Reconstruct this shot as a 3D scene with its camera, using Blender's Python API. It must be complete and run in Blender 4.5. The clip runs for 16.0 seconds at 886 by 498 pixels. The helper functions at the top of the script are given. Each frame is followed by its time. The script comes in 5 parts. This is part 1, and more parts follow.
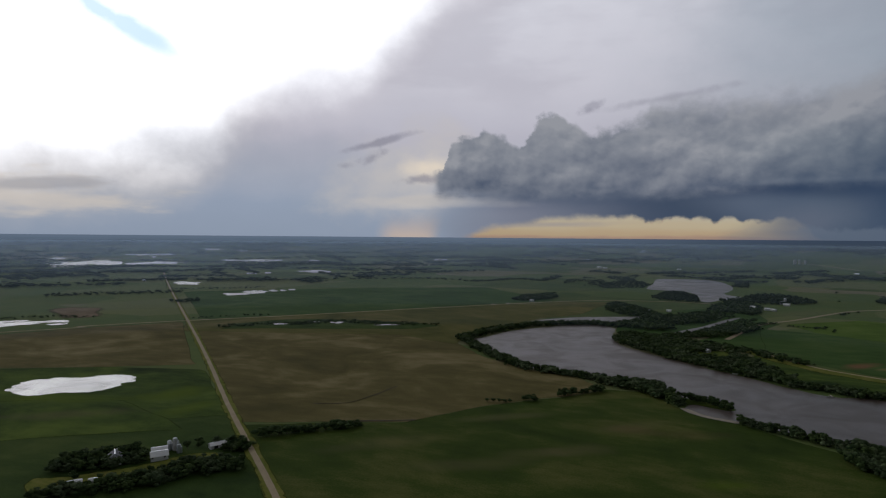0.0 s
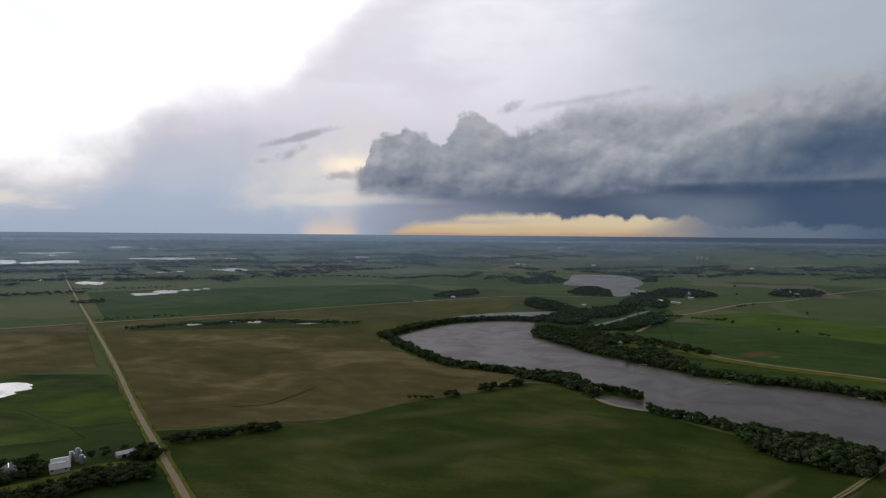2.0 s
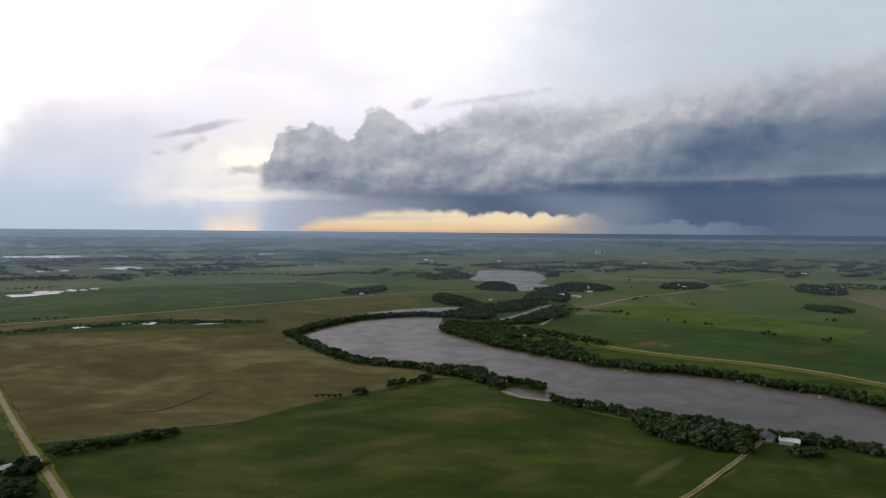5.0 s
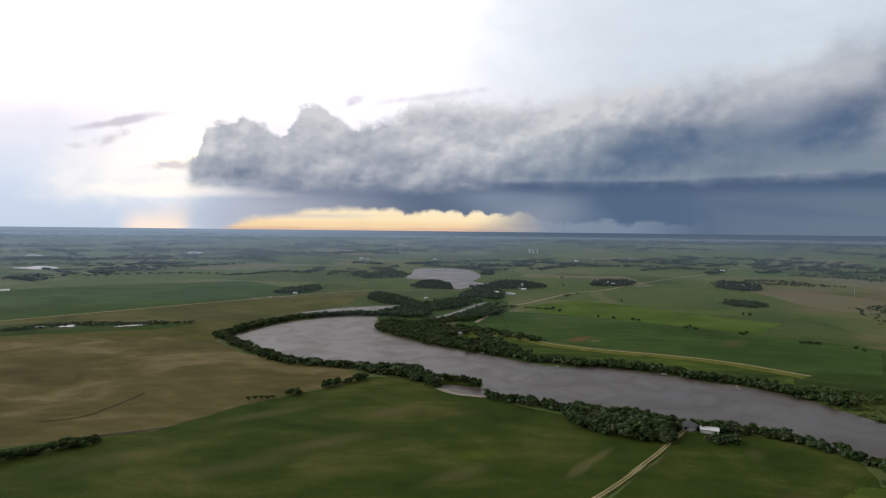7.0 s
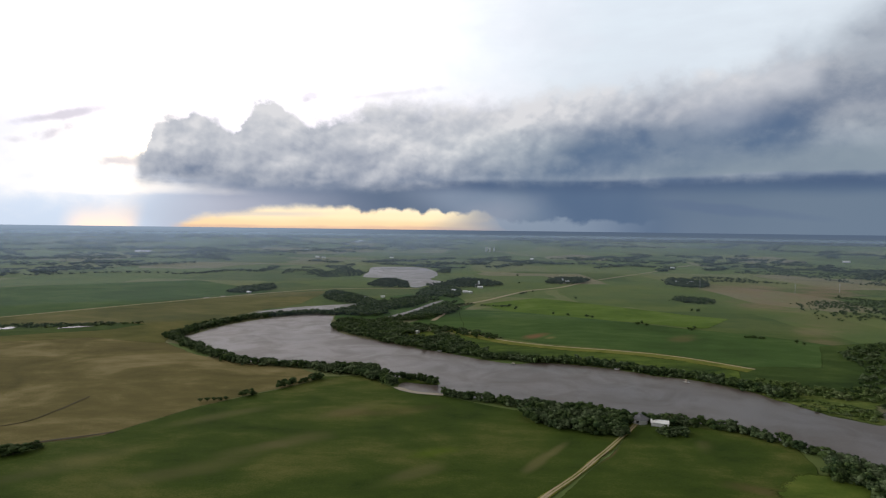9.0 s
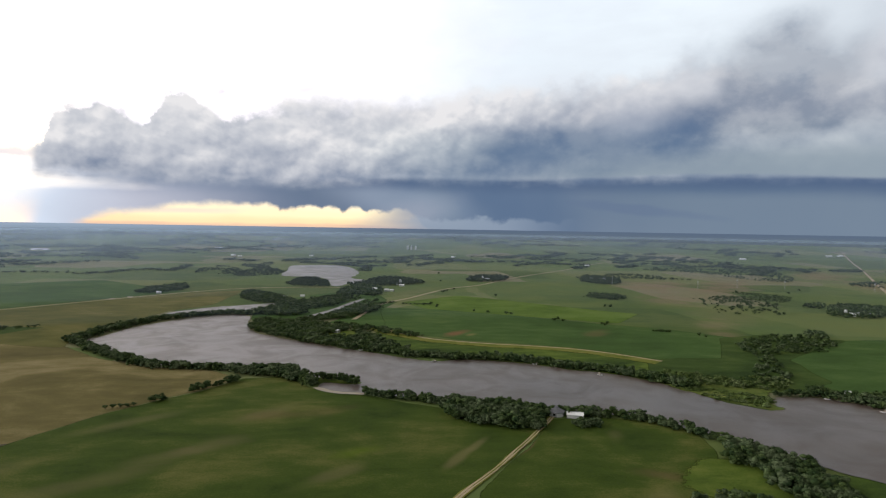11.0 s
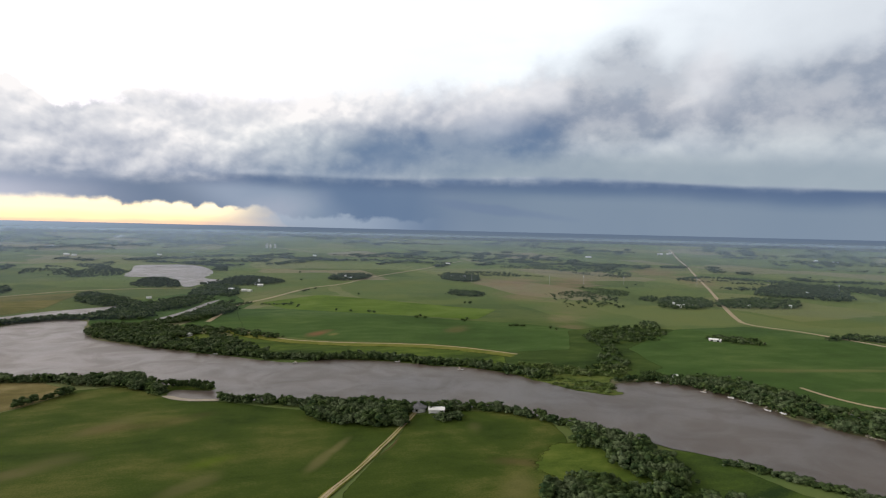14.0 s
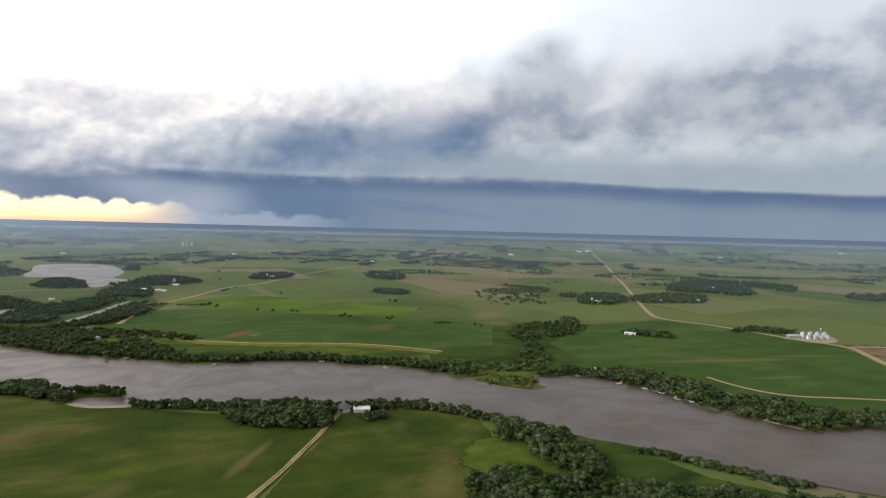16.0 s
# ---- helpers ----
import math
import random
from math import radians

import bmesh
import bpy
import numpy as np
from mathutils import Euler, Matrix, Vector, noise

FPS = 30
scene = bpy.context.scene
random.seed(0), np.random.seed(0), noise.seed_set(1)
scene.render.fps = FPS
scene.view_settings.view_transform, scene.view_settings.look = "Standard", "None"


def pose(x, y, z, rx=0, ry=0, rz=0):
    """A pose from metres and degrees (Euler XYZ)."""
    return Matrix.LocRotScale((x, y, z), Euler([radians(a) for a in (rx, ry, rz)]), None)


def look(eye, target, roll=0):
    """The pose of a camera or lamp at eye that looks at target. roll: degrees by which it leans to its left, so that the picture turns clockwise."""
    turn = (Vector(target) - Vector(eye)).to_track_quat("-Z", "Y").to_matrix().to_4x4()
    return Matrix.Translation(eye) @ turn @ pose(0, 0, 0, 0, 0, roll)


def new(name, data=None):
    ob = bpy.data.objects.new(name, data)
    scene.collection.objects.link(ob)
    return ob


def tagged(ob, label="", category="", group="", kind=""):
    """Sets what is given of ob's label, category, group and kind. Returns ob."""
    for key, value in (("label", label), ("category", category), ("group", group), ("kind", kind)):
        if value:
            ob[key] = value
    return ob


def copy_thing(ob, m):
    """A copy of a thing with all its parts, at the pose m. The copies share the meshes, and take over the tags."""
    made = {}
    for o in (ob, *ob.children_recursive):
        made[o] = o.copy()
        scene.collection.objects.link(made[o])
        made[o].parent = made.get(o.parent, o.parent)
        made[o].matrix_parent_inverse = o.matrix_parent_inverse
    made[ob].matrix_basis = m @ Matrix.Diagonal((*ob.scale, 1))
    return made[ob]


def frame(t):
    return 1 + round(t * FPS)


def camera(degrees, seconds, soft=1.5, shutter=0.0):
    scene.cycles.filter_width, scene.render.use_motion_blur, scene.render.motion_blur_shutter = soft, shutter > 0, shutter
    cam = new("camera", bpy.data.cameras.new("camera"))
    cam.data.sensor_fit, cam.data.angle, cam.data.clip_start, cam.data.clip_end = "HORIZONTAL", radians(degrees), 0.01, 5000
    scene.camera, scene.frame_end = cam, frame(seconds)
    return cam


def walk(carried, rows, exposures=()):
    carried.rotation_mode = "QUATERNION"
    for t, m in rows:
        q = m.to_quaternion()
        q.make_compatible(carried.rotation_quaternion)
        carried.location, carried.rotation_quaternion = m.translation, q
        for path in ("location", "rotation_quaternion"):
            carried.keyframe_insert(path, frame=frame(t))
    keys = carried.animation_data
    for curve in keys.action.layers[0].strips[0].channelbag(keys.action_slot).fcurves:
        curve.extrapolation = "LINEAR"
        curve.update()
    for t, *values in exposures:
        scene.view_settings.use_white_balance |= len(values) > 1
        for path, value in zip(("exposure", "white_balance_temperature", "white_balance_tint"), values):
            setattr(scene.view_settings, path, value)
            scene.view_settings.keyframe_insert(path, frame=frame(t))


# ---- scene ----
cam = camera(71.03, 16.0, soft=1.2)
H = 140.0  # flying height over the fields
TURNS = (
    (0.0, 0, -1.07, -0.47),
    (0.5, -1.54, -1.13, -0.48),
    (1.0, -3.34, -1.18, -0.48),
    (1.5, -5.31, -1.23, -0.47),
    (2.0, -7.21, -1.27, -0.47),
    (2.5, -8.69, -1.31, -0.46),
    (3.0, -9.73, -1.37, -0.46),
    (3.5, -10.91, -1.43, -0.46),
    (4.0, -12.4, -1.47, -0.44),
    (4.5, -13.95, -1.5, -0.46),
    (5.0, -15.66, -1.53, -0.51),
    (7.5, -22.56, -1.66, -0.66),
    (8.0, -23.24, -1.69, -0.67),
    (8.5, -23.88, -1.72, -0.68),
    (9.0, -25.55, -1.75, -0.72),
    (11.5, -34.67, -1.82, -1.01),
    (12.0, -36.63, -1.81, -1.07),
    (12.5, -38.59, -1.79, -1.16),
    (13.0, -40.91, -1.77, -1.24),
    (13.5, -43.17, -1.74, -1.3),
    (14.0, -45.37, -1.71, -1.36),
    (14.5, -47.38, -1.71, -1.38),
    (15.0, -48.88, -1.7, -1.39),
    (15.5, -50.6, -1.72, -1.42),
    (16.0, -52.27, -1.73, -1.47),
)
walk(cam, [(t, pose(0, 0, H, 90 + pitch, roll, yaw)) for t, yaw, pitch, roll in TURNS],
     exposures=((0.0, -1.38, 6000, 11), (2.0, -0.92, 6150, 11), (3.5, -0.71, 6200, 11), (5.0, -0.5, 6300, 10), (9.0, -0.1, 6450, 10), (12.5, 0.2, 6650, 10), (16.0, 0.37, 6800, 11)))


# ---------- node helpers ----------
class Val:
    """A socket that can be reckoned with; plain numbers mix in."""

    def __init__(self, tree, sock):
        self.tree, self.sock = tree, sock

    def op(self, kind, *others, clamp=False):
        n = self.tree.nodes.new("ShaderNodeMath")
        n.operation, n.use_clamp = kind, clamp
        for i, v in enumerate((self, *others)):
            plug(self.tree, n.inputs[i], v)
        return Val(self.tree, n.outputs[0])

    def __add__(self, o): return self.op("ADD", o)
    def __radd__(self, o): return self.op("ADD", o)
    def __mul__(self, o): return self.op("MULTIPLY", o)
    def __rmul__(self, o): return self.op("MULTIPLY", o)
    def __sub__(self, o): return self.op("SUBTRACT", o)
    def __rsub__(self, o): return (self * -1.0) + o
    def __truediv__(self, o): return self.op("DIVIDE", o)
    def clip(self): return self.op("ADD", 0.0, clamp=True)


def plug(tree, socket, v):
    if isinstance(v, Val):
        tree.links.new(v.sock, socket)
    elif isinstance(v, bpy.types.NodeSocket):
        tree.links.new(v, socket)
    elif isinstance(v, (tuple, list)) and len(v) == 3 and socket.type == "RGBA":
        socket.default_value = (*v, 1)
    else:
        socket.default_value = v


def step(x, lo, hi, out0=0.0, out1=1.0, smooth=True):
    n = x.tree.nodes.new("ShaderNodeMapRange")
    n.interpolation_type = "SMOOTHSTEP" if smooth else "LINEAR"
    for i, v in enumerate((x, lo, hi, out0, out1)):
        plug(x.tree, n.inputs[i], v)
    return Val(x.tree, n.outputs[0])


def curve(x, stops, lo, hi, spline="B_SPLINE"):
    """A value that follows x by stops (x, value) between lo and hi."""
    n = x.tree.nodes.new("ShaderNodeValToRGB")
    n.color_ramp.interpolation = spline
    x0, x1 = stops[0][0], stops[-1][0]
    ramp = n.color_ramp.elements
    while len(ramp) < len(stops):
        ramp.new(0.5)
    for e, (p, v) in zip(ramp, stops):
        e.position = (p - x0) / (x1 - x0)
        g = (v - lo) / (hi - lo)
        e.color = (g, g, g, 1)
    plug(x.tree, n.inputs[0], (x - x0) / (x1 - x0))
    return Val(x.tree, n.outputs[0]) * (hi - lo) + lo


def shade(x, stops, spline="EASE"):
    """A colour that follows x by stops (x, colour)."""
    n = x.tree.nodes.new("ShaderNodeValToRGB")
    n.color_ramp.interpolation = spline
    x0, x1 = stops[0][0], stops[-1][0]
    ramp = n.color_ramp.elements
    while len(ramp) < len(stops):
        ramp.new(0.5)
    for e, (p, c) in zip(ramp, stops):
        e.position = (p - x0) / (x1 - x0)
        e.color = (*c, 1)
    plug(x.tree, n.inputs[0], (x - x0) / (x1 - x0))
    return Val(x.tree, n.outputs[0])


def blend(f, a, b, kind="MIX"):
    tree = f.tree
    n = tree.nodes.new("ShaderNodeMix")
    n.data_type, n.blend_type = "RGBA", kind
    plug(tree, n.inputs[0], f)
    plug(tree, n.inputs[6], a)
    plug(tree, n.inputs[7], b)
    return Val(tree, n.outputs[2])


def xyz(tree, x, y, z):
    n = tree.nodes.new("ShaderNodeCombineXYZ")
    for i, v in enumerate((x, y, z)):
        plug(tree, n.inputs[i], v)
    return Val(tree, n.outputs[0])


def fbm(vec, scale, detail=6.0, rough=0.55, distort=0.0, lac=2.0):
    n = vec.tree.nodes.new("ShaderNodeTexNoise")
    plug(vec.tree, n.inputs["Vector"], vec)
    n.inputs["Scale"].default_value, n.inputs["Detail"].default_value = scale, detail
    n.inputs["Roughness"].default_value, n.inputs["Distortion"].default_value = rough, distort
    n.inputs["Lacunarity"].default_value = lac
    return Val(vec.tree, n.outputs[0])


def domes(vec, scale, detail=3.0, rough=0.5):
    """Rounded swellings with creases between them, 0 to 1."""
    n = vec.tree.nodes.new("ShaderNodeTexVoronoi")
    n.feature, n.normalize = "F1", True
    plug(vec.tree, n.inputs["Vector"], vec)
    n.inputs["Scale"].default_value, n.inputs["Detail"].default_value, n.inputs["Roughness"].default_value = scale, detail, rough
    return 1 - Val(vec.tree, n.outputs["Distance"])


# ---------- sky: a thunderstorm seen from its edge ----------
SUN_AZ, SUN_EL = -32.0, 24.0
world = bpy.data.worlds.new("storm_sky")
scene.world = world
world.use_nodes = True
W = world.node_tree
W.nodes.clear()
coord = W.nodes.new("ShaderNodeTexCoord")
sep = W.nodes.new("ShaderNodeSeparateXYZ")
W.links.new(coord.outputs["Generated"], sep.inputs[0])
dx, dy, dz = (Val(W, s) for s in sep.outputs)
flat = (dx * dx + dy * dy + 1e-6).op("SQRT")
az = dx.op("ARCTAN2", dy) * (180 / math.pi)
el = dz.op("ARCTAN2", flat) * (180 / math.pi)
ux, uy = dx / flat * 57.3, dy / flat * 57.3


def at(stretch=1.0, ox=0.0, oz=0.0):
    """Sky place in degrees; stretch above 1 lays the forms flat."""
    return xyz(W, ux + ox, uy, el * stretch + oz)


nishita = W.nodes.new("ShaderNodeTexSky")
nishita.sky_type, nishita.sun_disc = "NISHITA", False
nishita.sun_elevation, nishita.sun_rotation = radians(SUN_EL), radians(SUN_AZ)
clear = blend(az * 0 + 0.1, (0, 0, 0), nishita.outputs[0])

n_big = fbm(at(1.6), 0.055, 4, 0.5)
n_mid = fbm(at(1.5, 7), 0.16, 7, 0.55)
n_fine = fbm(at(1.3, 31), 0.45, 8, 0.6)
n_flat = fbm(at(4.5, 13), 0.14, 6, 0.55)
wob = (n_mid - 0.5) * 5.0 + (n_fine - 0.5) * 2.0


def blob(ca, ce, ra, re, soft=0.35, rag=0.5, tilt=0.0, grain=None):
    """A soft, ragged patch of cloud round (azimuth, elevation)."""
    c, s = math.cos(radians(tilt)), math.sin(radians(tilt))
    x, y = az - ca, el - ce
    u, v = (x * c + y * s) / ra, (y * c - x * s) / re
    d = (u * u + v * v).op("SQRT") + ((n_mid if grain is None else grain) - 0.5) * (4.5 * rag)
    return step(d, 1 + soft, 1 - soft)


# high overcast: blinding towards the hidden sun, blue-grey over the storm, darkened overhead to dim the land
elw = el + (n_mid - 0.5) * 2.2 + (n_flat - 0.5) * 1.2
left = shade(elw, [(0, (0.70, 0.80, 0.95)), (3, (0.77, 0.87, 1.03)), (6, (1.05, 1.07, 1.17)), (9, (1.24, 1.17, 1.25)),
                   (13, (1.50, 1.42, 1.47)), (20, (1.72, 1.65, 1.68)), (30, (0.75, 0.78, 0.85))], "LINEAR")
right = shade(elw, [(0, (0.22, 0.27, 0.38)), (5, (0.40, 0.43, 0.50)), (9, (0.66, 0.69, 0.74)), (14, (0.82, 0.90, 0.97)),
                    (22, (0.90, 0.99, 1.07)), (30, (0.52, 0.57, 0.64))], "LINEAR")
sky = blend(step(az + wob * 2.0, 10, 42), left, right)
sky = blend(step(az + wob * 2.0, 46, 84) * 0.9, sky, blend(step(elw, 6, 17), (0.34, 0.385, 0.45), (0.50, 0.55, 0.62)))
edge = curve(az + wob * 0.7, [(-60, 3.5), (-36, 4.6), (-29, 5.2), (-24, 6.0), (-20.5, 7.0), (-18.5, 9.6), (-16, 11.8), (-12, 12.8), (-8, 13.2), (-5, 15.5), (0, 20), (8, 25), (16, 32)], 0, 40)
fluff = fbm(at(1.2, 90), 0.22, 6, 0.55)
glow = el + wob * 0.35 + (fluff - 0.5) * 3.6 - edge
west = step(az, -130, -50)
sky = blend(step(glow, -5.0, 0.5) * west * 0.55, sky, blend(step(az, -26, -12), (1.75, 1.52, 1.28), (1.55, 1.42, 1.44)))
glare = step(glow, -2.4, 4.6) * west
sky = blend(glare, sky, (3.4, 3.3, 3.2))
veil = step(n_big + (n_flat - 0.5) * 0.5, 0.40, 0.68) * step(el, 10, 14) * (1 - glare)
sky = blend(veil * 0.3, sky, blend(step(az, 10, 60), (0.98, 0.91, 0.99), (0.58, 0.63, 0.71)))
curtain = step(az + wob * 0.45 - (el - 15) * 0.45, 19.0, 26.0) * step(el + (n_mid - 0.5) * 4, 10.5, 14.5) * step(az, 60, 40)
sky = blend(curtain * 0.22, sky, (0.70, 0.80, 0.90))
gap = (blob(-26.6, 16.4, 3.4, 0.7, 0.8, 0.6, -24) + blob(-29.6, 17.9, 2.0, 0.7, 0.8, 0.9, -24)).clip()
sky = blend(gap * 0.85, sky, blend(gap * 0 + 0.75, clear, (1.45, 2.15, 2.45)))
sky = blend(blob(-17, 6.8, 9, 2.2, 0.9, 0.4, 0, fluff) * 0.35, sky, (0.72, 0.77, 0.88))
# west: grey bars and a cream break
bars = blob(-38, 3.2, 9.0, 1.3, 0.6, 0.9, 0, n_flat)
sky = blend(bars * 0.6, sky, (1.7, 1.45, 1.15))
sky = blend(blob(-33, 3.9, 4.5, 0.5, 0.5, 0.5, 4, n_flat) * 0.55, sky, (0.74, 0.74, 0.80))
# cream window beside the bank, with drifting scraps
window = blob(-3.2, 6.0, 6.0, 2.8, 0.7, 0.6, 12)
sky = blend(window * 0.65, sky, (1.50, 1.34, 1.16))
sky = blend(blob(-1.6, 6.4, 2.4, 1.0, 0.8, 0.6) * 0.85, sky, (2.1, 1.75, 1.30))
sky = blend(blob(-2.2, 3.3, 4.0, 0.6, 0.6, 0.6, 2, n_flat) * 0.75, sky, (1.50, 1.34, 1.16))
scraps = (blob(-5.9, 8.6, 2.6, 0.30, 0.6, 0.55, 15, n_fine) + blob(-6.6, 7.2, 0.9, 0.42, 0.7, 0.9, 20, n_fine) * 0.9 + blob(-9.0, 6.4, 0.6, 0.2, 0.9, 1.0, 0, n_fine) * 0.6
          + blob(-2.0, 5.3, 2.0, 0.36, 0.7, 0.8, 3, n_fine) + blob(13.6, 11.8, 0.9, 0.30, 0.9, 1.1, 25, n_fine) * 0.7 + blob(20, 12.1, 4.0, 0.24, 0.9, 0.9, 7, n_fine) * 0.6).clip()
sky = blend(scraps * 0.66, sky, (0.60, 0.57, 0.66))
shaft = step(az + wob * 0.3, -6.4, -4.2) * step(az + wob * 0.3, 0.2, -1.6) * step(el + wob * 0.25, 2.4, -0.2)
sky = blend(shaft * 0.75, sky, (1.50, 1.12, 0.82))
sky = blend(blob(2.2, 1.0, 2.6, 2.6, 0.8, 0.3) * 0.6, sky, (0.52, 0.57, 0.68))

# dark shelf and the rain under it
shelf = curve(az, [(-4, 4.0), (12, 4.5), (22, 4.8), (34, 4.7), (44, 4.6), (52, 5.1), (63, 4.8), (74, 4.1), (88, 3.5), (160, 3)], 0, 20) + (n_mid - 0.5) * 0.35 + (n_flat - 0.5) * 0.45
depth = shelf - el
under = step(depth + step(az, 26, 14) * 0.7, -0.25, 0.30) * step(az + wob * 0.7, -1, 7)
rain = fbm(xyz(W, ux, uy, el * 0.5), 0.085, 3, 0.5, 0.3)
under_col = blend(step(rain + step(az, 40, 85) * 0.08, 0.32, 0.74), (0.115, 0.166, 0.262), (0.168, 0.214, 0.298))
under_col = blend(step(az, 42, 56) * step(depth, 0.9, 2.2) * 0.7, under_col, (0.195, 0.245, 0.325))
under_col = blend(step(az + (n_mid - 0.5) * 3 + (el - 2) * 0.5, 33.4, 34.6) * step(az, 52, 38) * 0.5, under_col, (0.105, 0.160, 0.280))
under_col = blend(blob(28.5, 2.6, 5.5, 1.7, 0.7, 0.35, -12, rain) * 0.75, under_col, (0.275, 0.330, 0.435))
under_col = blend(step(depth, 1.7, 0.25) * step(az, 16, 30) * 0.9, under_col, (0.082, 0.124, 0.225))
under_col = blend(blob(50, 2.0, 4.5, 0.35, 0.6, 0.7, -6) * 0.5, under_col, (0.125, 0.17, 0.28))
under_col = blend(step(az + wob * 0.6, 21, 4) * step(el, 4.6, 2.6, 0.7, 1.0), under_col, blend(step(el, 4.2, 2.0), (0.30, 0.35, 0.47), (0.50, 0.52, 0.62)))
sky = blend(under, sky, under_col)

# bank of cumulus
warp_a, warp_b = (n_fine - 0.5) * 1.1 + (n_mid - 0.5) * 1.6, (fbm(at(1.3, 60), 0.4, 6, 0.55) - 0.5) * 1.5


def swell(up=0.0, aside=0.0):
    return domes(xyz(W, ux + warp_a + aside, uy + warp_b, el * 1.25 + warp_b * 0.7 + up), 0.27, 3.2, 0.44)


puff = swell()
puff_lit = swell(0.65, -0.5)
soft_a, soft_b = fbm(at(1.4, 50), 0.17, 5, 0.46, 0.2), fbm(at(1.4, 49.4, 1.1), 0.17, 5, 0.46, 0.2)
curds = domes(xyz(W, ux + warp_a * 0.5, uy + warp_b * 0.5, el * 1.2 + warp_b * 0.4), 0.60, 2.4, 0.45)
curds_lit = domes(xyz(W, ux + warp_a * 0.5 - 0.3, uy + warp_b * 0.5, el * 1.2 + warp_b * 0.4 + 0.40), 0.60, 2.4, 0.45)
curl = (curds - curds_lit) * 0.62 * step(az, 56, 34, 0.2, 1.0) * step(soft_a, 0.38, 0.58, 0.15, 1.0)
relief = (puff - puff_lit) * 1.15 * step(az, 75, 30, 0.3, 1.0) + (soft_a - soft_b) * 1.3
top = curve(az + (n_fine - 0.5) * 1.4, [(-4, 4.5), (-0.4, 5.2), (0.5, 8.0), (1.9, 8.9), (2.9, 9.2), (3.6, 9.7), (4.4, 9.2), (5.5, 8.9), (6.8, 7.9), (7.6, 8.6), (8.4, 10.2), (9.3, 10.5), (10.3, 10.8), (11.6, 9.6),
            (13.2, 8.8), (14.7, 9.5), (17, 10.4), (19, 11.3), (21.5, 11.8), (25, 12.2), (33, 12.5), (40, 12.2), (47, 13.5), (54, 14.0), (62, 13.0), (72, 11.8), (80, 11.5), (95, 11), (130, 9), (160, 2)], 0, 20, "EASE")
base = curve(az, [(-4, 4.4), (0, 3.8), (11, 3.5), (22, 4.0), (30, 4.6), (48, 5.0), (90, 4.0), (160, 3)], 0, 20)
lively = step(az, 11, 22)
billow = (puff - 0.62) * (lively * 1.6 + 2.2) + (curds - 0.6) * 1.5 + (soft_a - 0.5) * (lively * 2.4 + 0.8) + (n_fine - 0.5) * 2.2
bank = step(top + billow - el, -0.25, lively * 1.6 + 0.40) * step(el - base + (n_fine - 0.5) * 1.4 + (n_flat - 0.5) * 1.4, -0.8, 0.7)
bank = bank * step(az + billow * 0.4, -1.0, 0.0) * step(az, 100, 48, 0.25, 1.0)
height = ((el - base) / (top - base)).clip()
tone = (height * 0.42 + 0.40 + curl + step(az, 22, 8) * 0.04 + relief + (n_mid - 0.5) * 0.55 + (n_big - 0.5) * 0.35 + step(az, 9, 18) * step(az, 44, 34) * step(el, 4.6, 7.2) * 0.08
        + blob(32.5, 10.2, 6.5, 2.6, 0.8, 0.4, 18) * 0.08 - step(az, 20, 34) * step(el, 6.6, 5.0) * 0.16).clip()
bank_col = shade(tone, [(0, (0.150, 0.200, 0.310)), (0.25, (0.265, 0.310, 0.405)), (0.5, (0.420, 0.452, 0.525)), (0.75, (0.575, 0.595, 0.645)), (1.0, (0.780, 0.775, 0.795))], "LINEAR")
fade = 1 - step(az, 14, 38) * step(height, 0.6, 1.0) * 0.15
sky = blend(bank * fade, sky, bank_col)
# pale band between the shelf and the darker masses deep in the storm
band = step(el + (n_flat - 0.5) * 1.2 - shelf, 3.4, 1.2) * step(el - shelf + (n_mid - 0.5) * 0.35, -0.1, 0.25) * step(az + wob, 36, 50)
sky = blend(band * 0.85, sky, (0.285, 0.335, 0.400))
form = soft_a * 0.65 + n_mid * 0.35
masses = (blob(60.5, 12.0, 6.6, 3.9, 0.7, 0.55, 14, form) + blob(58.5, 15.2, 3.6, 1.6, 0.9, 0.6, 20, form) * 0.3 + blob(61.0, 9.4, 5.5, 1.1, 0.8, 0.4, 4, form) * 0.6
          + blob(77.5, 10.9, 12.0, 3.1, 0.7, 0.45, 0, form) * 1.2 + blob(100, 12, 14, 5, 0.6, 0.5)).clip()
dense = step(n_mid + (puff - 0.62) * 0.5 + (n_fine - 0.5) * 0.5, 0.36, 0.68)
sky = blend(masses * 0.78, sky, blend(dense, (0.165, 0.212, 0.300), (0.330, 0.365, 0.430)))
storm = (blob(43, 7.6, 11.0, 2.3, 0.75, 0.35, 9, form) + blob(51, 7.6, 6.0, 2.0, 0.8, 0.4, 0, form) * 0.4).clip()
sky = blend(storm * 0.85, sky, blend(dense, (0.098, 0.158, 0.275), (0.175, 0.228, 0.330)))
rims = blob(54.6, 12.4, 1.3, 0.9, 0.9, 0.9) + blob(68.0, 13.5, 2.6, 1.8, 0.9, 0.7, 50) + blob(50, 10.8, 3.5, 1.6, 0.9, 0.8, 30) * 0.6
sky = blend(rims.clip() * 0.6, sky, (0.66, 0.68, 0.73))
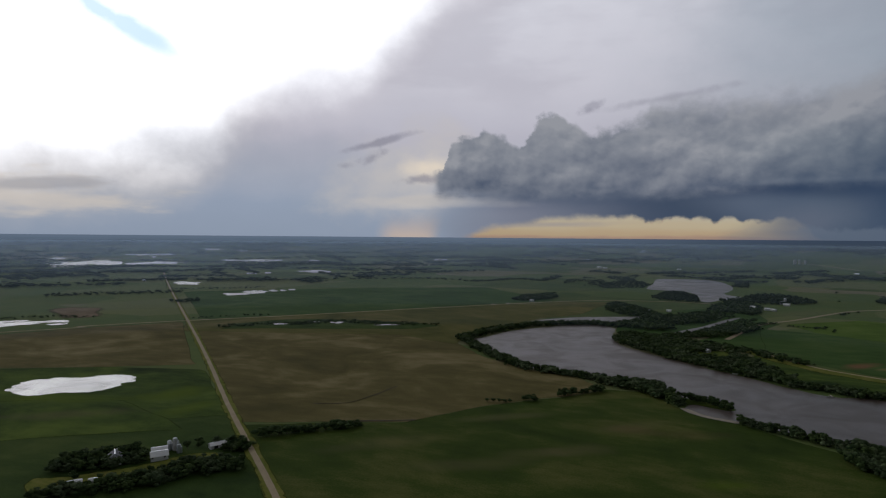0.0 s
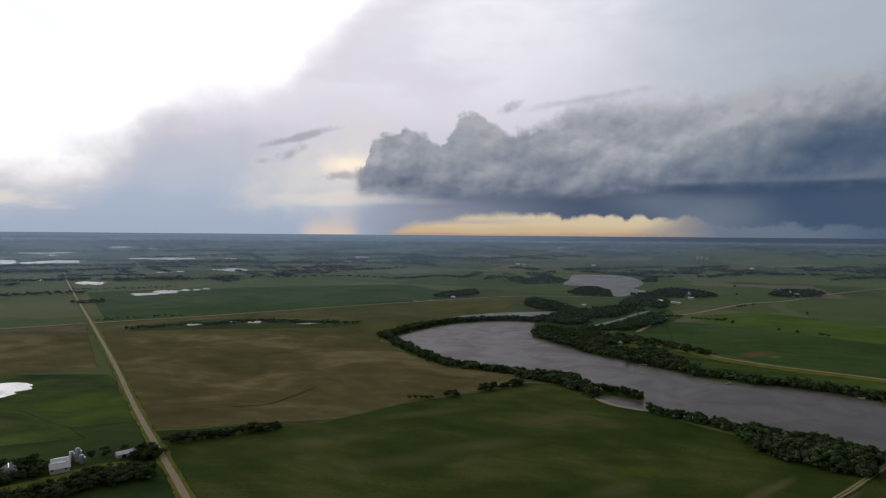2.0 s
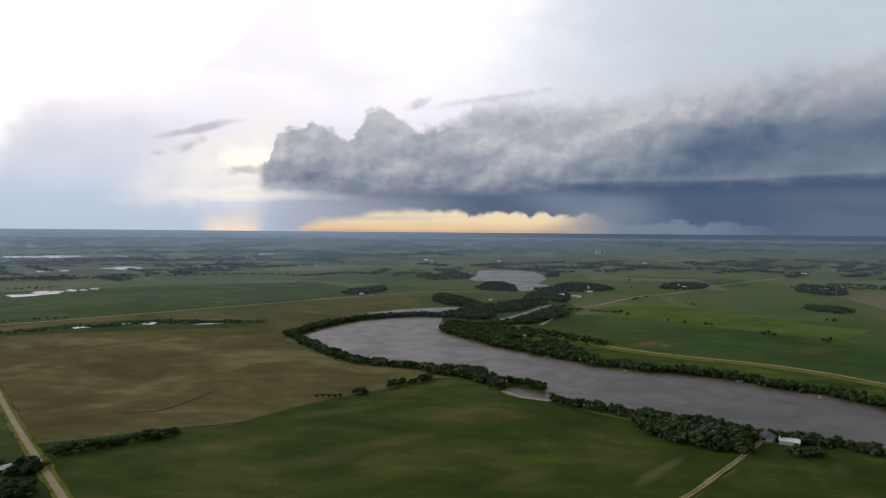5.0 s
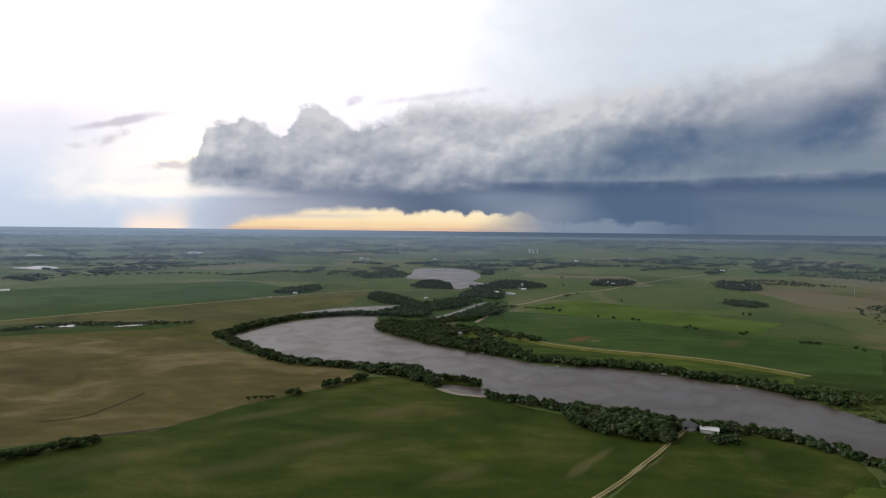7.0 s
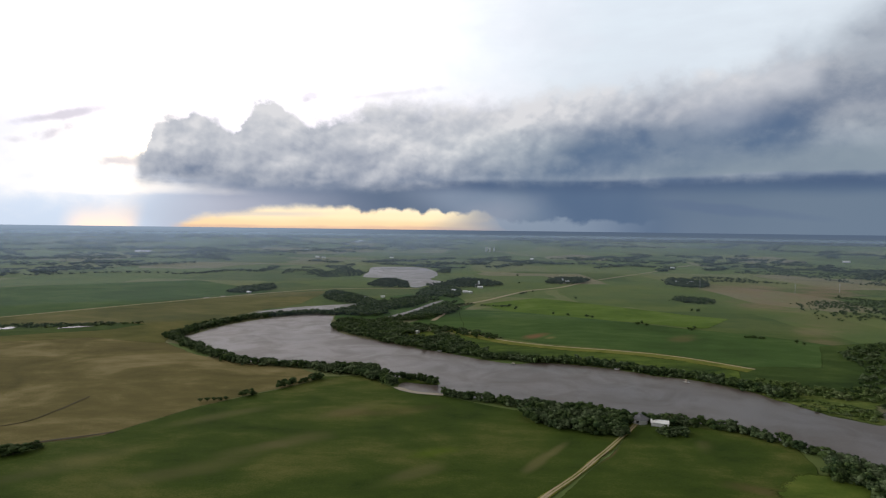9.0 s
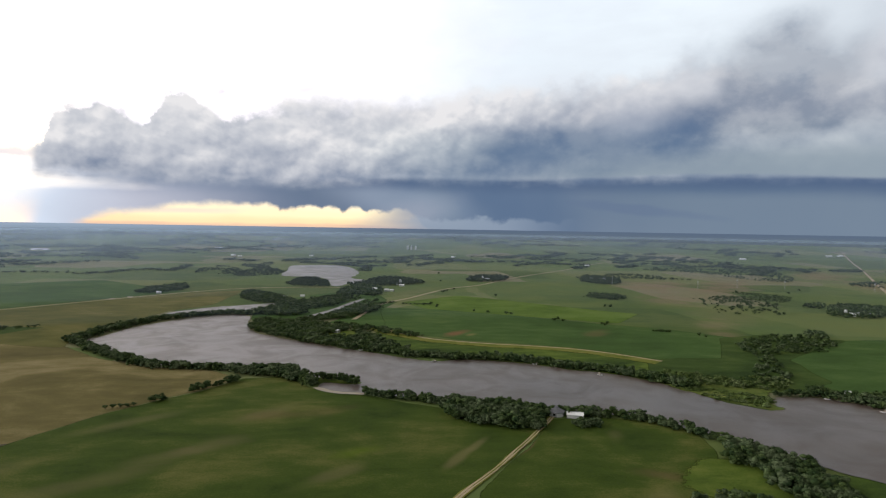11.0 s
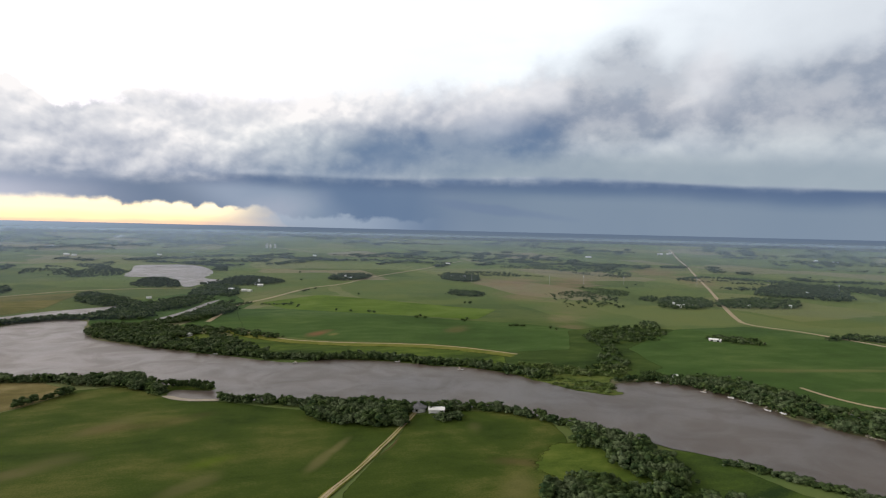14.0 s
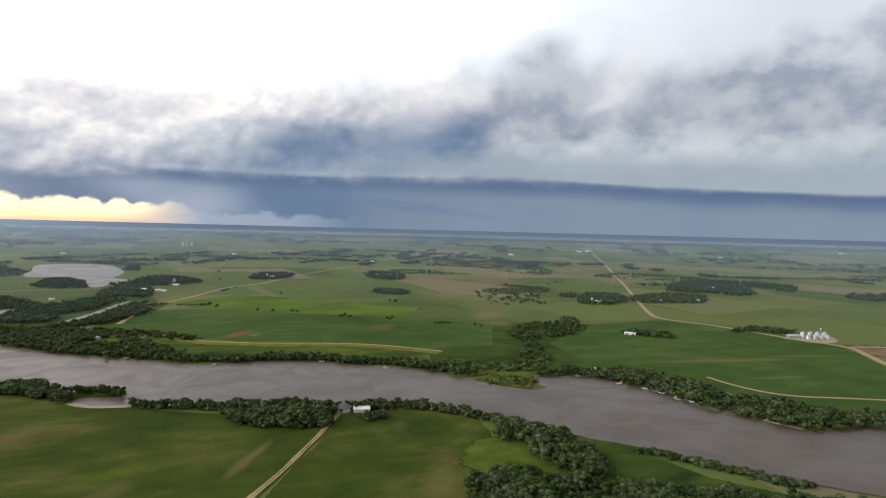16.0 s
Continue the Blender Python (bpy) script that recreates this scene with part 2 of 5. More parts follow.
# bright strip under the storm's rear edge, fringed by hanging scud
sky = blend(blob(0.6, 3.3, 5.0, 0.42, 0.8, 0.5, -1, n_flat) * 0.5, sky, (1.20, 1.12, 1.04))
teeth = (fbm(at(0.35, 21), 0.27, 3, 0.5) - 0.5).op("ABSOLUTE")
ragged = curve(az, [(2.4, 0.0), (3.2, 0.35), (4.6, 0.9), (7.5, 1.2), (9.6, 1.6), (13.5, 1.8), (17, 1.95), (23, 2.1), (28, 1.9), (29.6, 1.5), (31.5, 0.4)], 0, 4, "LINEAR")
hang = step(teeth, 0.14, 0.0, smooth=False) * step(n_mid, 0.3, 0.7, 0.35, 1.15) * step(az, 13.5, 17)
room = ragged + 0.2 - hang + (n_flat - 0.5) * 0.7 + (n_fine - 0.5) * 1.2 - el
strip = step(az, 1.4, 3.4) * step(room, step(az, 13, 18, -0.5, -0.14), step(az, 13, 18, 0.5, 0.34)) * step(az + wob * 0.5 + (el - 1) * 0.8, 32.0, 26.0)
sky = blend(strip, sky, shade(el + (n_flat - 0.5) * 0.8, [(0.1, (0.90, 0.60, 0.42)), (0.45, (1.12, 0.82, 0.48)), (1.2, (1.22, 0.98, 0.62)), (2.4, (1.20, 1.06, 0.80))]))
sky = blend(blob(9.5, 1.25, 5.0, 0.22, 0.7, 0.6, 1, n_flat) * 0.6 * strip, sky, (0.78, 0.70, 0.66))
mist = blob(28.0, 0.5, 4.6, 1.1, 0.9, 0.4, 20) * 0.6
sky = blend(mist, sky, (0.34, 0.36, 0.45))
low = step(fbm(at(1.2, 77), 0.45, 7, 0.55) * 2.2 - 0.05 - el, -0.15, 0.3) * step(az, 27, 31) * step(az, 46, 37)
sky = blend(low * 0.65, sky, (0.33, 0.38, 0.48))
sky = blend(step(az, 20, 36) * step(el, 10.5, 7.0), sky, (0.95, 1.0, 0.99), "MULTIPLY")
# unseen sky overhead and behind, darkened to cut the light on the ground
dome = (step(el, 24, 42) + step(az.op("ABSOLUTE"), 105, 140) * 0.8).clip()
sky = blend(dome * 0.92, sky, (0.125, 0.118, 0.10))
bg = W.nodes.new("ShaderNodeBackground")
plug(W, bg.inputs[0], sky)
bg.inputs[1].default_value = 1.0
out = W.nodes.new("ShaderNodeOutputWorld")
W.links.new(bg.outputs[0], out.inputs[0])

sun = new("sun", bpy.data.lights.new("sun", "SUN"))
sun.data.energy, sun.data.angle, sun.data.color = 0.5, radians(25), (1.0, 0.95, 0.88)
sun.matrix_world = look((0, 0, 0), (-math.sin(radians(SUN_AZ)), -math.cos(radians(SUN_AZ)), -math.tan(radians(SUN_EL))))


# ---------- materials ----------
def material(name, rough=0.9, metal=0.0):
    m = bpy.data.materials.new(name)
    m.use_nodes = True
    b = m.node_tree.nodes["Principled BSDF"]
    b.inputs["Roughness"].default_value, b.inputs["Metallic"].default_value = rough, metal
    b.inputs["Specular IOR Level"].default_value = 0.25
    return m, m.node_tree, b


def place_of(tree, scale=1.0, turn=0.0):
    c = tree.nodes.new("ShaderNodeTexCoord")
    n = tree.nodes.new("ShaderNodeMapping")
    n.inputs["Scale"].default_value = (scale, scale, scale)
    n.inputs["Rotation"].default_value = (0, 0, radians(turn))
    tree.links.new(c.outputs["Object"], n.inputs[0])
    return Val(tree, n.outputs[0])


def bump(tree, bsdf, height, strength=0.4, distance=0.3):
    n = tree.nodes.new("ShaderNodeBump")
    n.inputs["Strength"].default_value, n.inputs["Distance"].default_value = strength, distance
    plug(tree, n.inputs["Height"], height)
    tree.links.new(n.outputs[0], bsdf.inputs["Normal"])


def ragged_edge(tree, b, p):
    """Growth thins out towards a patch's rim (the mesh's 'rim' runs from 0 at the edge to 1 inside)."""
    n = tree.nodes.new("ShaderNodeAttribute")
    n.attribute_name = "rim"
    cover = Val(tree, n.outputs["Fac"]) + (fbm(p, 0.12, 5, 0.65) - 0.5) * 1.3 * step(Val(tree, n.outputs["Fac"]), 1.0, 0.7)
    plug(tree, b.inputs["Alpha"], step(cover, 0.2, 0.75))


def spotted(tree, col, spots, grain):
    """Thin, rank or bare places of a field, each (x, y, half length, half width, turn, colour, cover)."""
    if spots:
        raw = tree.nodes.new("ShaderNodeSeparateXYZ")
        tree.links.new(place_of(tree).sock, raw.inputs[0])
        wx, wy = Val(tree, raw.outputs[0]), Val(tree, raw.outputs[1])
    for sx, sy, ra, rb, t, colour, cover in spots:
        c, q = math.cos(radians(t)), math.sin(radians(t))
        u, w = ((wx - sx) * c + (wy - sy) * q) / ra, ((wy - sy) * c - (wx - sx) * q) / rb
        d = (u * u + w * w).op("SQRT") + grain
        col = blend(step(d, 1.35, 0.2) * cover, col, colour)
    return col


def crop(name, dark, mid, light, turn=25.0, rows=0.25, patch=0.012, contrast=1.0, spots=()):
    """Field surface: patches of growth, faint drill rows, fine grain, and spots of another growth."""
    m, tree, b = material(name, 1.0)
    b.inputs["Specular IOR Level"].default_value = 0.04
    p = place_of(tree, 1.0, turn)
    s = tree.nodes.new("ShaderNodeSeparateXYZ")
    tree.links.new(p.sock, s.inputs[0])
    x, y = Val(tree, s.outputs[0]), Val(tree, s.outputs[1])
    big = fbm(xyz(tree, x * 0.8, y, 0.0), patch, 5, 0.55, 0.9)
    mid_n = fbm(xyz(tree, x * 0.55, y, 3.0), patch * 5, 6, 0.6)
    fine = fbm(p, 0.9, 5, 0.65)
    drill = fbm(xyz(tree, x * 0.02, y, 9.0), rows, 3, 0.6)
    v = (big - 0.5) * 1.7 * contrast + (mid_n - 0.5) * 1.1 + (fine - 0.5) * 0.9 + (drill - 0.5) * 0.12 + 0.5
    col = shade(v.clip(), [(0, dark), (0.5, mid), (1, light)], "LINEAR")
    col = spotted(tree, col, spots, (mid_n - 0.5) * 1.6 + (fine - 0.5) * 0.5)
    plug(tree, b.inputs["Base Color"], col)
    bump(tree, b, fine + drill * 0.6, 0.6, 0.5)
    ragged_edge(tree, b, p)
    return m


def plain(name, colour, spread=0.25, rough=0.85, scale=0.6, metal=0.0):
    m, tree, b = material(name, rough, metal)
    p = place_of(tree)
    v = (fbm(p, scale, 6, 0.6) - 0.5) * 1.4 + (fbm(p, scale * 0.12, 3, 0.5) - 0.5) * 1.2 + 0.5
    lo = tuple(c * (1 - spread) for c in colour)
    hi = tuple(min(1, c * (1 + spread)) for c in colour)
    plug(tree, b.inputs["Base Color"], blend(v.clip(), lo, hi))
    bump(tree, b, v, 0.25, 0.1)
    return m


DRY, RANK, EARTH = (0.215, 0.175, 0.085), (0.105, 0.150, 0.012), (0.135, 0.085, 0.045)
THIN = [
    (214, 310, 24, 4.5, 33, DRY, 0.38),
    (262, 303, 18, 3.0, 32, EARTH, 0.75),
    (246, 296, 8, 2.5, 32, DRY, 0.6),
    (236, 322, 16, 3.5, 33, DRY, 0.36),
    (163, 350, 18, 9, 0, RANK, 0.48),
    (139, 451, 20, 12, -10, EARTH, 0.33),
    (178, 440, 30, 12, 0, EARTH, 0.21),
    (92, 408, 26, 12, 10, DRY, 0.24),
    (137, 324, 26, 8, 20, DRY, 0.27),
    (48, 482, 40, 9, 15, DRY, 0.24),
    (62, 400, 30, 10, 10, DRY, 0.21),
    (142, 459, 34, 10, 20, DRY, 0.21),
    (20, 380, 46, 12, 8, DRY, 0.21),
    (304, 222, 24, 8, -52, EARTH, 0.42),
    (330, 290, 14, 6, 40, DRY, 0.18),
]
THIN += [
    (270, 204, 24, 9, 30, DRY, 0.21),
    (-40, 420, 40, 14, 20, DRY, 0.18),
]
M_SOY = crop("soybean_field", (0.026, 0.047, 0.008), (0.047, 0.074, 0.012), (0.114, 0.119, 0.033), 28, patch=0.011, contrast=1.2, spots=THIN)
M_MEADOW = crop("damp_meadow", (0.023, 0.044, 0.011), (0.044, 0.076, 0.017), (0.075, 0.105, 0.025), 28, patch=0.014, contrast=1.3)
M_SOY_FAR = crop("green_crop", (0.035, 0.068, 0.018), (0.051, 0.098, 0.024), (0.088, 0.132, 0.039), 30, patch=0.008, contrast=1.0,
                 spots=[(466, 688, 30, 12, 25, (0.19, 0.105, 0.055), 0.9), (480, 672, 12, 6, 30, (0.20, 0.17, 0.07), 0.7), (640, 600, 40, 16, 30, (0.14, 0.11, 0.05), 0.5),
                        (720, 200, 60, 10, -40, DRY, 0.3), (780, 150, 60, 8, -40, DRY, 0.35), (850, 110, 50, 8, -40, DRY, 0.3), (700, 110, 40, 8, -40, DRY, 0.25)])
M_HAY = crop("hay_meadow", (0.058, 0.105, 0.013), (0.088, 0.146, 0.018), (0.123, 0.175, 0.034), 30, contrast=1.1)
M_LUSH = crop("lush_meadow", (0.020, 0.040, 0.011), (0.056, 0.092, 0.017), (0.105, 0.150, 0.025), 28, patch=0.013, contrast=1.6,
              spots=[(-330, 525, 60, 16, 0, RANK, 0.6), (-235, 545, 40, 22, 50, RANK, 0.7), (-205, 500, 30, 14, 60, RANK, 0.5), (-290, 480, 50, 14, 10, DRY, 0.25), (-300, 640, 60, 16, 10, (0.02, 0.035, 0.010), 0.5)])
M_GLADE = crop("glade_grass", (0.042, 0.070, 0.012), (0.074, 0.112, 0.018), (0.122, 0.150, 0.030), 30, patch=0.03, contrast=1.4)
M_STUBBLE = crop("stubble_field", (0.082, 0.074, 0.026), (0.132, 0.114, 0.042), (0.240, 0.198, 0.098), 30, rows=0.12, patch=0.010, contrast=1.5)
M_OLIVE = crop("olive_fallow", (0.070, 0.078, 0.020), (0.110, 0.108, 0.030), (0.165, 0.145, 0.055), 30, rows=0.12, patch=0.010, contrast=1.3)
M_PLOUGH = crop("bare_earth", (0.11, 0.082, 0.046), (0.175, 0.130, 0.078), (0.26, 0.200, 0.125), 30, patch=0.012)
M_VERGE = crop("grass_verge", (0.080, 0.105, 0.016), (0.140, 0.155, 0.028), (0.205, 0.190, 0.055), 30, patch=0.05)
M_REED = crop("reed_bed", (0.048, 0.074, 0.018), (0.088, 0.122, 0.028), (0.15, 0.165, 0.045), 30, patch=0.06)
M_SOIL = plain("damp_soil", (0.055, 0.045, 0.024), 0.3)
M_LIMEWASH = plain("bright_white_sheet", (0.82, 0.83, 0.84), 0.04, 0.4)
M_SAND = plain("pale_sand", (0.33, 0.29, 0.23), 0.2)
M_GRAVEL = plain("gravel_road", (0.34, 0.275, 0.18), 0.22, 0.95, 0.5)
M_WHITE = plain("white_painted_metal", (0.62, 0.63, 0.64), 0.07, 0.45)
M_STEEL = plain("galvanised_steel", (0.55, 0.58, 0.62), 0.10, 0.38, 0.5, 0.7)
M_ROOF = plain("grey_shingle", (0.16, 0.165, 0.18), 0.25)
M_CONCRETE = plain("silo_concrete", (0.42, 0.42, 0.41), 0.15)
M_WOOD = plain("weathered_planks", (0.38, 0.34, 0.29), 0.25)
M_DARK = plain("dark_opening", (0.02, 0.022, 0.025), 0.2, 0.3)
M_BARK = plain("bark", (0.09, 0.07, 0.05), 0.3)


def water_mat(name, deep, wave=0.22, rough=0.12, chop=0.25, gloss=0.33):
    m, tree, b = material(name, rough)
    p = place_of(tree)
    b.inputs["IOR"].default_value = 1.33
    b.inputs["Specular IOR Level"].default_value = gloss
    v = fbm(p, 0.012, 4, 0.5)
    plug(tree, b.inputs["Base Color"], blend(step(v, 0.35, 0.65), deep, tuple(c * 1.25 for c in deep)))
    plug(tree, b.inputs["Roughness"], step(fbm(p, 0.02, 4, 0.6, 1.0), 0.35, 0.7, rough, rough + 0.14))
    bump(tree, b, fbm(p, 0.9, 3, 0.6), wave, chop)
    return m


M_LAKE = water_mat("lake_water", (0.066, 0.051, 0.040), 0.35, 0.30, 0.25, 0.44)
# pale grey base and raised gloss stand in for the reflected bright sky
M_SLOUGH = water_mat("rippled_skybright_slough", (0.20, 0.20, 0.20), 0.8, 0.24, 0.25, 1.0)
M_POND = water_mat("pond_water", (0.075, 0.066, 0.058), 0.12, 0.14, 0.25, 0.7)


def leaf_mat(name, dark, light, pale):
    m, tree, b = material(name, 1.0)
    b.inputs["Specular IOR Level"].default_value = 0.05
    geo = tree.nodes.new("ShaderNodeNewGeometry")
    p = place_of(tree)
    r = Val(tree, geo.outputs["Random Per Island"])
    v = r * 0.85 - 0.12 + (fbm(p, 0.11, 3, 0.5) - 0.5) * 2.0 + (fbm(p, 0.9, 4, 0.6) - 0.5) * 0.8 + 0.22
    kind = step(fbm(p, 0.055, 2, 0.5), 0.42, 0.60)
    plug(tree, b.inputs["Base Color"], blend(v.clip(), dark, blend(kind, light, pale)))
    bump(tree, b, fbm(p, 1.6, 4, 0.7), 0.8, 0.5)
    return m


M_LEAF = leaf_mat("broad_leaves", (0.021, 0.040, 0.016), (0.070, 0.104, 0.033), (0.104, 0.136, 0.070))
M_WILLOW = leaf_mat("willow_leaves", (0.036, 0.060, 0.018), (0.100, 0.142, 0.040), (0.130, 0.165, 0.070))
# far trees: blue-grey of distance haze mixed into the leaf colours
M_LEAF_FAR = leaf_mat("haze_tinted_foliage", (0.026, 0.042, 0.026), (0.054, 0.078, 0.040), (0.070, 0.090, 0.052))

# ---------- ground ----------
R0, R1 = 2600.0, 4700.0


def rise(x, y):
    """Height of the land: flat, then a long gentle rise to the skyline."""
    s = min(max((math.hypot(x, y) - R0) / (R1 - R0), 0.0), 1.05)
    return 0.6 * H * s * s


def mesh_object(name, bm, mat, parent=None):
    me = bpy.data.meshes.new(name)
    bm.to_mesh(me)
    bm.free()
    me.materials.append(mat)
    ob = new(name, me)
    ob.parent = parent
    return ob


def part(name, bm, mat, parent, label=""):
    ob = mesh_object(name, bm, mat, parent)
    if label:
        tagged(ob, label)
    return ob


def farmland():
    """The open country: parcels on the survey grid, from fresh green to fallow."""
    m, tree, b = material("farmland", 1.0)
    b.inputs["Specular IOR Level"].default_value = 0.04
    p = place_of(tree, 1.0, 28)
    s = tree.nodes.new("ShaderNodeSeparateXYZ")
    tree.links.new(p.sock, s.inputs[0])
    x, y = Val(tree, s.outputs[0]), Val(tree, s.outputs[1])
    cell = tree.nodes.new("ShaderNodeTexVoronoi")
    cell.distance, cell.inputs["Randomness"].default_value = "CHEBYCHEV", 0.75
    cell.inputs["Scale"].default_value = 1.0
    warp = (fbm(p, 0.004, 3, 0.5) - 0.5) * 0.25
    plug(tree, cell.inputs["Vector"], xyz(tree, x / 300.0 + warp, y / 420.0 + warp, 0.0))
    c = tree.nodes.new("ShaderNodeSeparateColor")
    tree.links.new(cell.outputs["Color"], c.inputs[0])
    pick = Val(tree, c.outputs[0])
    col = shade(pick, [(0, (0.057, 0.096, 0.031)), (0.20, (0.084, 0.129, 0.042)), (0.42, (0.113, 0.151, 0.054)), (0.58, (0.089, 0.137, 0.044)),
                       (0.72, (0.136, 0.160, 0.069)), (0.86, (0.164, 0.166, 0.099)), (0.94, (0.186, 0.175, 0.116))], "CONSTANT")
    v = (fbm(p, 0.008, 6, 0.6) - 0.5) * 1.3 + (fbm(xyz(tree, x * 0.1, y, 0.0), 0.09, 4, 0.6) - 0.5) * 0.6 + 0.5
    col = blend(step(v, 0.2, 0.8) * 0.45, col, (0.150, 0.165, 0.050))
    clay, straw, sward = (0.205, 0.150, 0.095), (0.200, 0.170, 0.090), (0.070, 0.108, 0.036)
    bare = [(864, 570, 70, 26, 30, straw, 0.56), (790, 505, 46, 22, 30, clay, 0.44), (1000, 640, 130, 60, 40, straw, 0.29), (1100, 830, 120, 55, 35, clay, 0.52), (1190, 815, 90, 34, 20, straw, 0.48),
            (1370, 1080, 190, 90, 30, clay, 0.60), (1400, 920, 170, 60, 20, clay, 0.48), (1560, 1000, 160, 70, 30, clay, 0.56), (2230, 1080, 260, 90, 30, clay, 0.65), (1950, 800, 180, 70, 28, clay, 0.56),
            (960, 960, 150, 60, 30, sward, 0.6), (900, 760, 120, 70, 30, sward, 0.7), (1250, 640, 160, 70, 30, sward, 0.6), (680, 1180, 120, 40, 28, straw, 0.25)]
    col = spotted(tree, col, bare, (fbm(p, 0.016, 6, 0.66) - 0.5) * 3.4)
    plug(tree, b.inputs["Base Color"], col)
    bump(tree, b, fbm(p, 0.5, 5, 0.6), 0.5, 0.5)
    return m


def polar_sheet(name, mat):
    bm = bmesh.new()
    n = 240
    radii = [60, 200, 400, 800, 1500, R0] + [R0 + (R1 + 60 - R0) * k / 24 for k in range(1, 25)]
    centre = bm.verts.new((0, 0, 0))
    prev = None
    for r in radii:
        ring = []
        for k in range(n):
            a = 2 * math.pi * k / n
            x, y = r * math.sin(a), r * math.cos(a)
            z = rise(x, y)
            if r > R0 + 300:
                z += 5.0 * noise.noise((x * 0.0011, y * 0.0011, 3.0))
            ring.append(bm.verts.new((x, y, z)))
        for k in range(n):
            j = (k + 1) % n
            bm.faces.new((centre, ring[j], ring[k]) if prev is None else (prev[k], prev[j], ring[j], ring[k]))
        prev = ring
    bmesh.ops.recalc_face_normals(bm, faces=bm.faces)
    ob = mesh_object(name, bm, mat)
    if ob.data.polygons[0].normal.z < 0:
        ob.data.flip_normals()
    for f in ob.data.polygons:
        f.use_smooth = True
    return ob


ground = tagged(polar_sheet("ground", farmland()), "wide flat farmland with green and fallow parcels", "ground", kind="structure")


def backdrop():
    """The farthest land in rain and haze, painted on a self-glowing low band behind the rim of the ground."""
    m = bpy.data.materials.new("painted_far_haze")
    m.use_nodes = True
    tree = m.node_tree
    tree.nodes.clear()
    p = place_of(tree)
    s = tree.nodes.new("ShaderNodeSeparateXYZ")
    tree.links.new(p.sock, s.inputs[0])
    x, y, z = (Val(tree, q) for q in s.outputs)
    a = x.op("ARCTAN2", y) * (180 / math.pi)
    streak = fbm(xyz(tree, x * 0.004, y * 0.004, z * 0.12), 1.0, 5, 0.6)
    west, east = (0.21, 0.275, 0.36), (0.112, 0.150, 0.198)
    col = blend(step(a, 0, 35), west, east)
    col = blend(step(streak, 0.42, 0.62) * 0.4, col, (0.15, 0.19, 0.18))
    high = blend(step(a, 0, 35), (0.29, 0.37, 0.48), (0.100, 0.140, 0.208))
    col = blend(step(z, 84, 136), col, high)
    # the light of the haze is put in as emission
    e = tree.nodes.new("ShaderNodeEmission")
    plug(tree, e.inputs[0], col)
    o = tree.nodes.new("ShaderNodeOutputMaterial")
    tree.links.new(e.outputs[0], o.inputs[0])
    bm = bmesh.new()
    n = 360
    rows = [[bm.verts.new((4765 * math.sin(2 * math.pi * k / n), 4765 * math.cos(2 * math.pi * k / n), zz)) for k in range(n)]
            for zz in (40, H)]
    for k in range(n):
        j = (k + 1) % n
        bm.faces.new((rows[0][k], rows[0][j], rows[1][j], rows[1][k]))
    return tagged(mesh_object("backdrop", bm, m), "glowing band painted as hazy blue far countryside under the rain", "distance", kind="structure")


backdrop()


def haze_veil(r, thick):
    """Stand-in for aerial haze over the far fields: an added thin curtain that catches the light of the sky."""
    m = bpy.data.materials.new("haze_sheet")
    m.use_nodes = True
    tree = m.node_tree
    tree.nodes.clear()
    clear_air = tree.nodes.new("ShaderNodeBsdfTransparent")
    mist = tree.nodes.new("ShaderNodeBsdfDiffuse")
    both = tree.nodes.new("ShaderNodeMixShader")
    p = place_of(tree)
    s = tree.nodes.new("ShaderNodeSeparateXYZ")
    tree.links.new(p.sock, s.inputs[0])
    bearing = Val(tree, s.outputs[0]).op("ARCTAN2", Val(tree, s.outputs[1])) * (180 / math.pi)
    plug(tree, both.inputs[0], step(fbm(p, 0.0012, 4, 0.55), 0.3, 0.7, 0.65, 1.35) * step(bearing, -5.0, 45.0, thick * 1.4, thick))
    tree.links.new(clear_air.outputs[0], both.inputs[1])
    # blue of the distance put into the added sheet's colour
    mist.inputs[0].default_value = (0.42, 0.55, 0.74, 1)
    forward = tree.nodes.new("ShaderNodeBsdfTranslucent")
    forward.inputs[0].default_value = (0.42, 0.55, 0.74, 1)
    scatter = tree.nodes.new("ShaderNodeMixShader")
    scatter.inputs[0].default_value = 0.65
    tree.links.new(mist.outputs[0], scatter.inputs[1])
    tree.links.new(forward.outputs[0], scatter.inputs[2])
    tree.links.new(scatter.outputs[0], both.inputs[2])
    o = tree.nodes.new("ShaderNodeOutputMaterial")
    tree.links.new(both.outputs[0], o.inputs[0])
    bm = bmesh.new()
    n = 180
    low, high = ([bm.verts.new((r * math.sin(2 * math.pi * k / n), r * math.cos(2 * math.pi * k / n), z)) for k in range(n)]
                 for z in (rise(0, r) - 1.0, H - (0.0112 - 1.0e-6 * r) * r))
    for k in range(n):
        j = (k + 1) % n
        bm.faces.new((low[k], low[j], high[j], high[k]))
    tagged(mesh_object("haze", bm, m), "added see-through sheet standing in for haze over the far fields", "haze", kind="structure")


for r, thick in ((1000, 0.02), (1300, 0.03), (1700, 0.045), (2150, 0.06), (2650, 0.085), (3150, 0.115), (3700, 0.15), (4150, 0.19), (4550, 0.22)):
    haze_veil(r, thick)


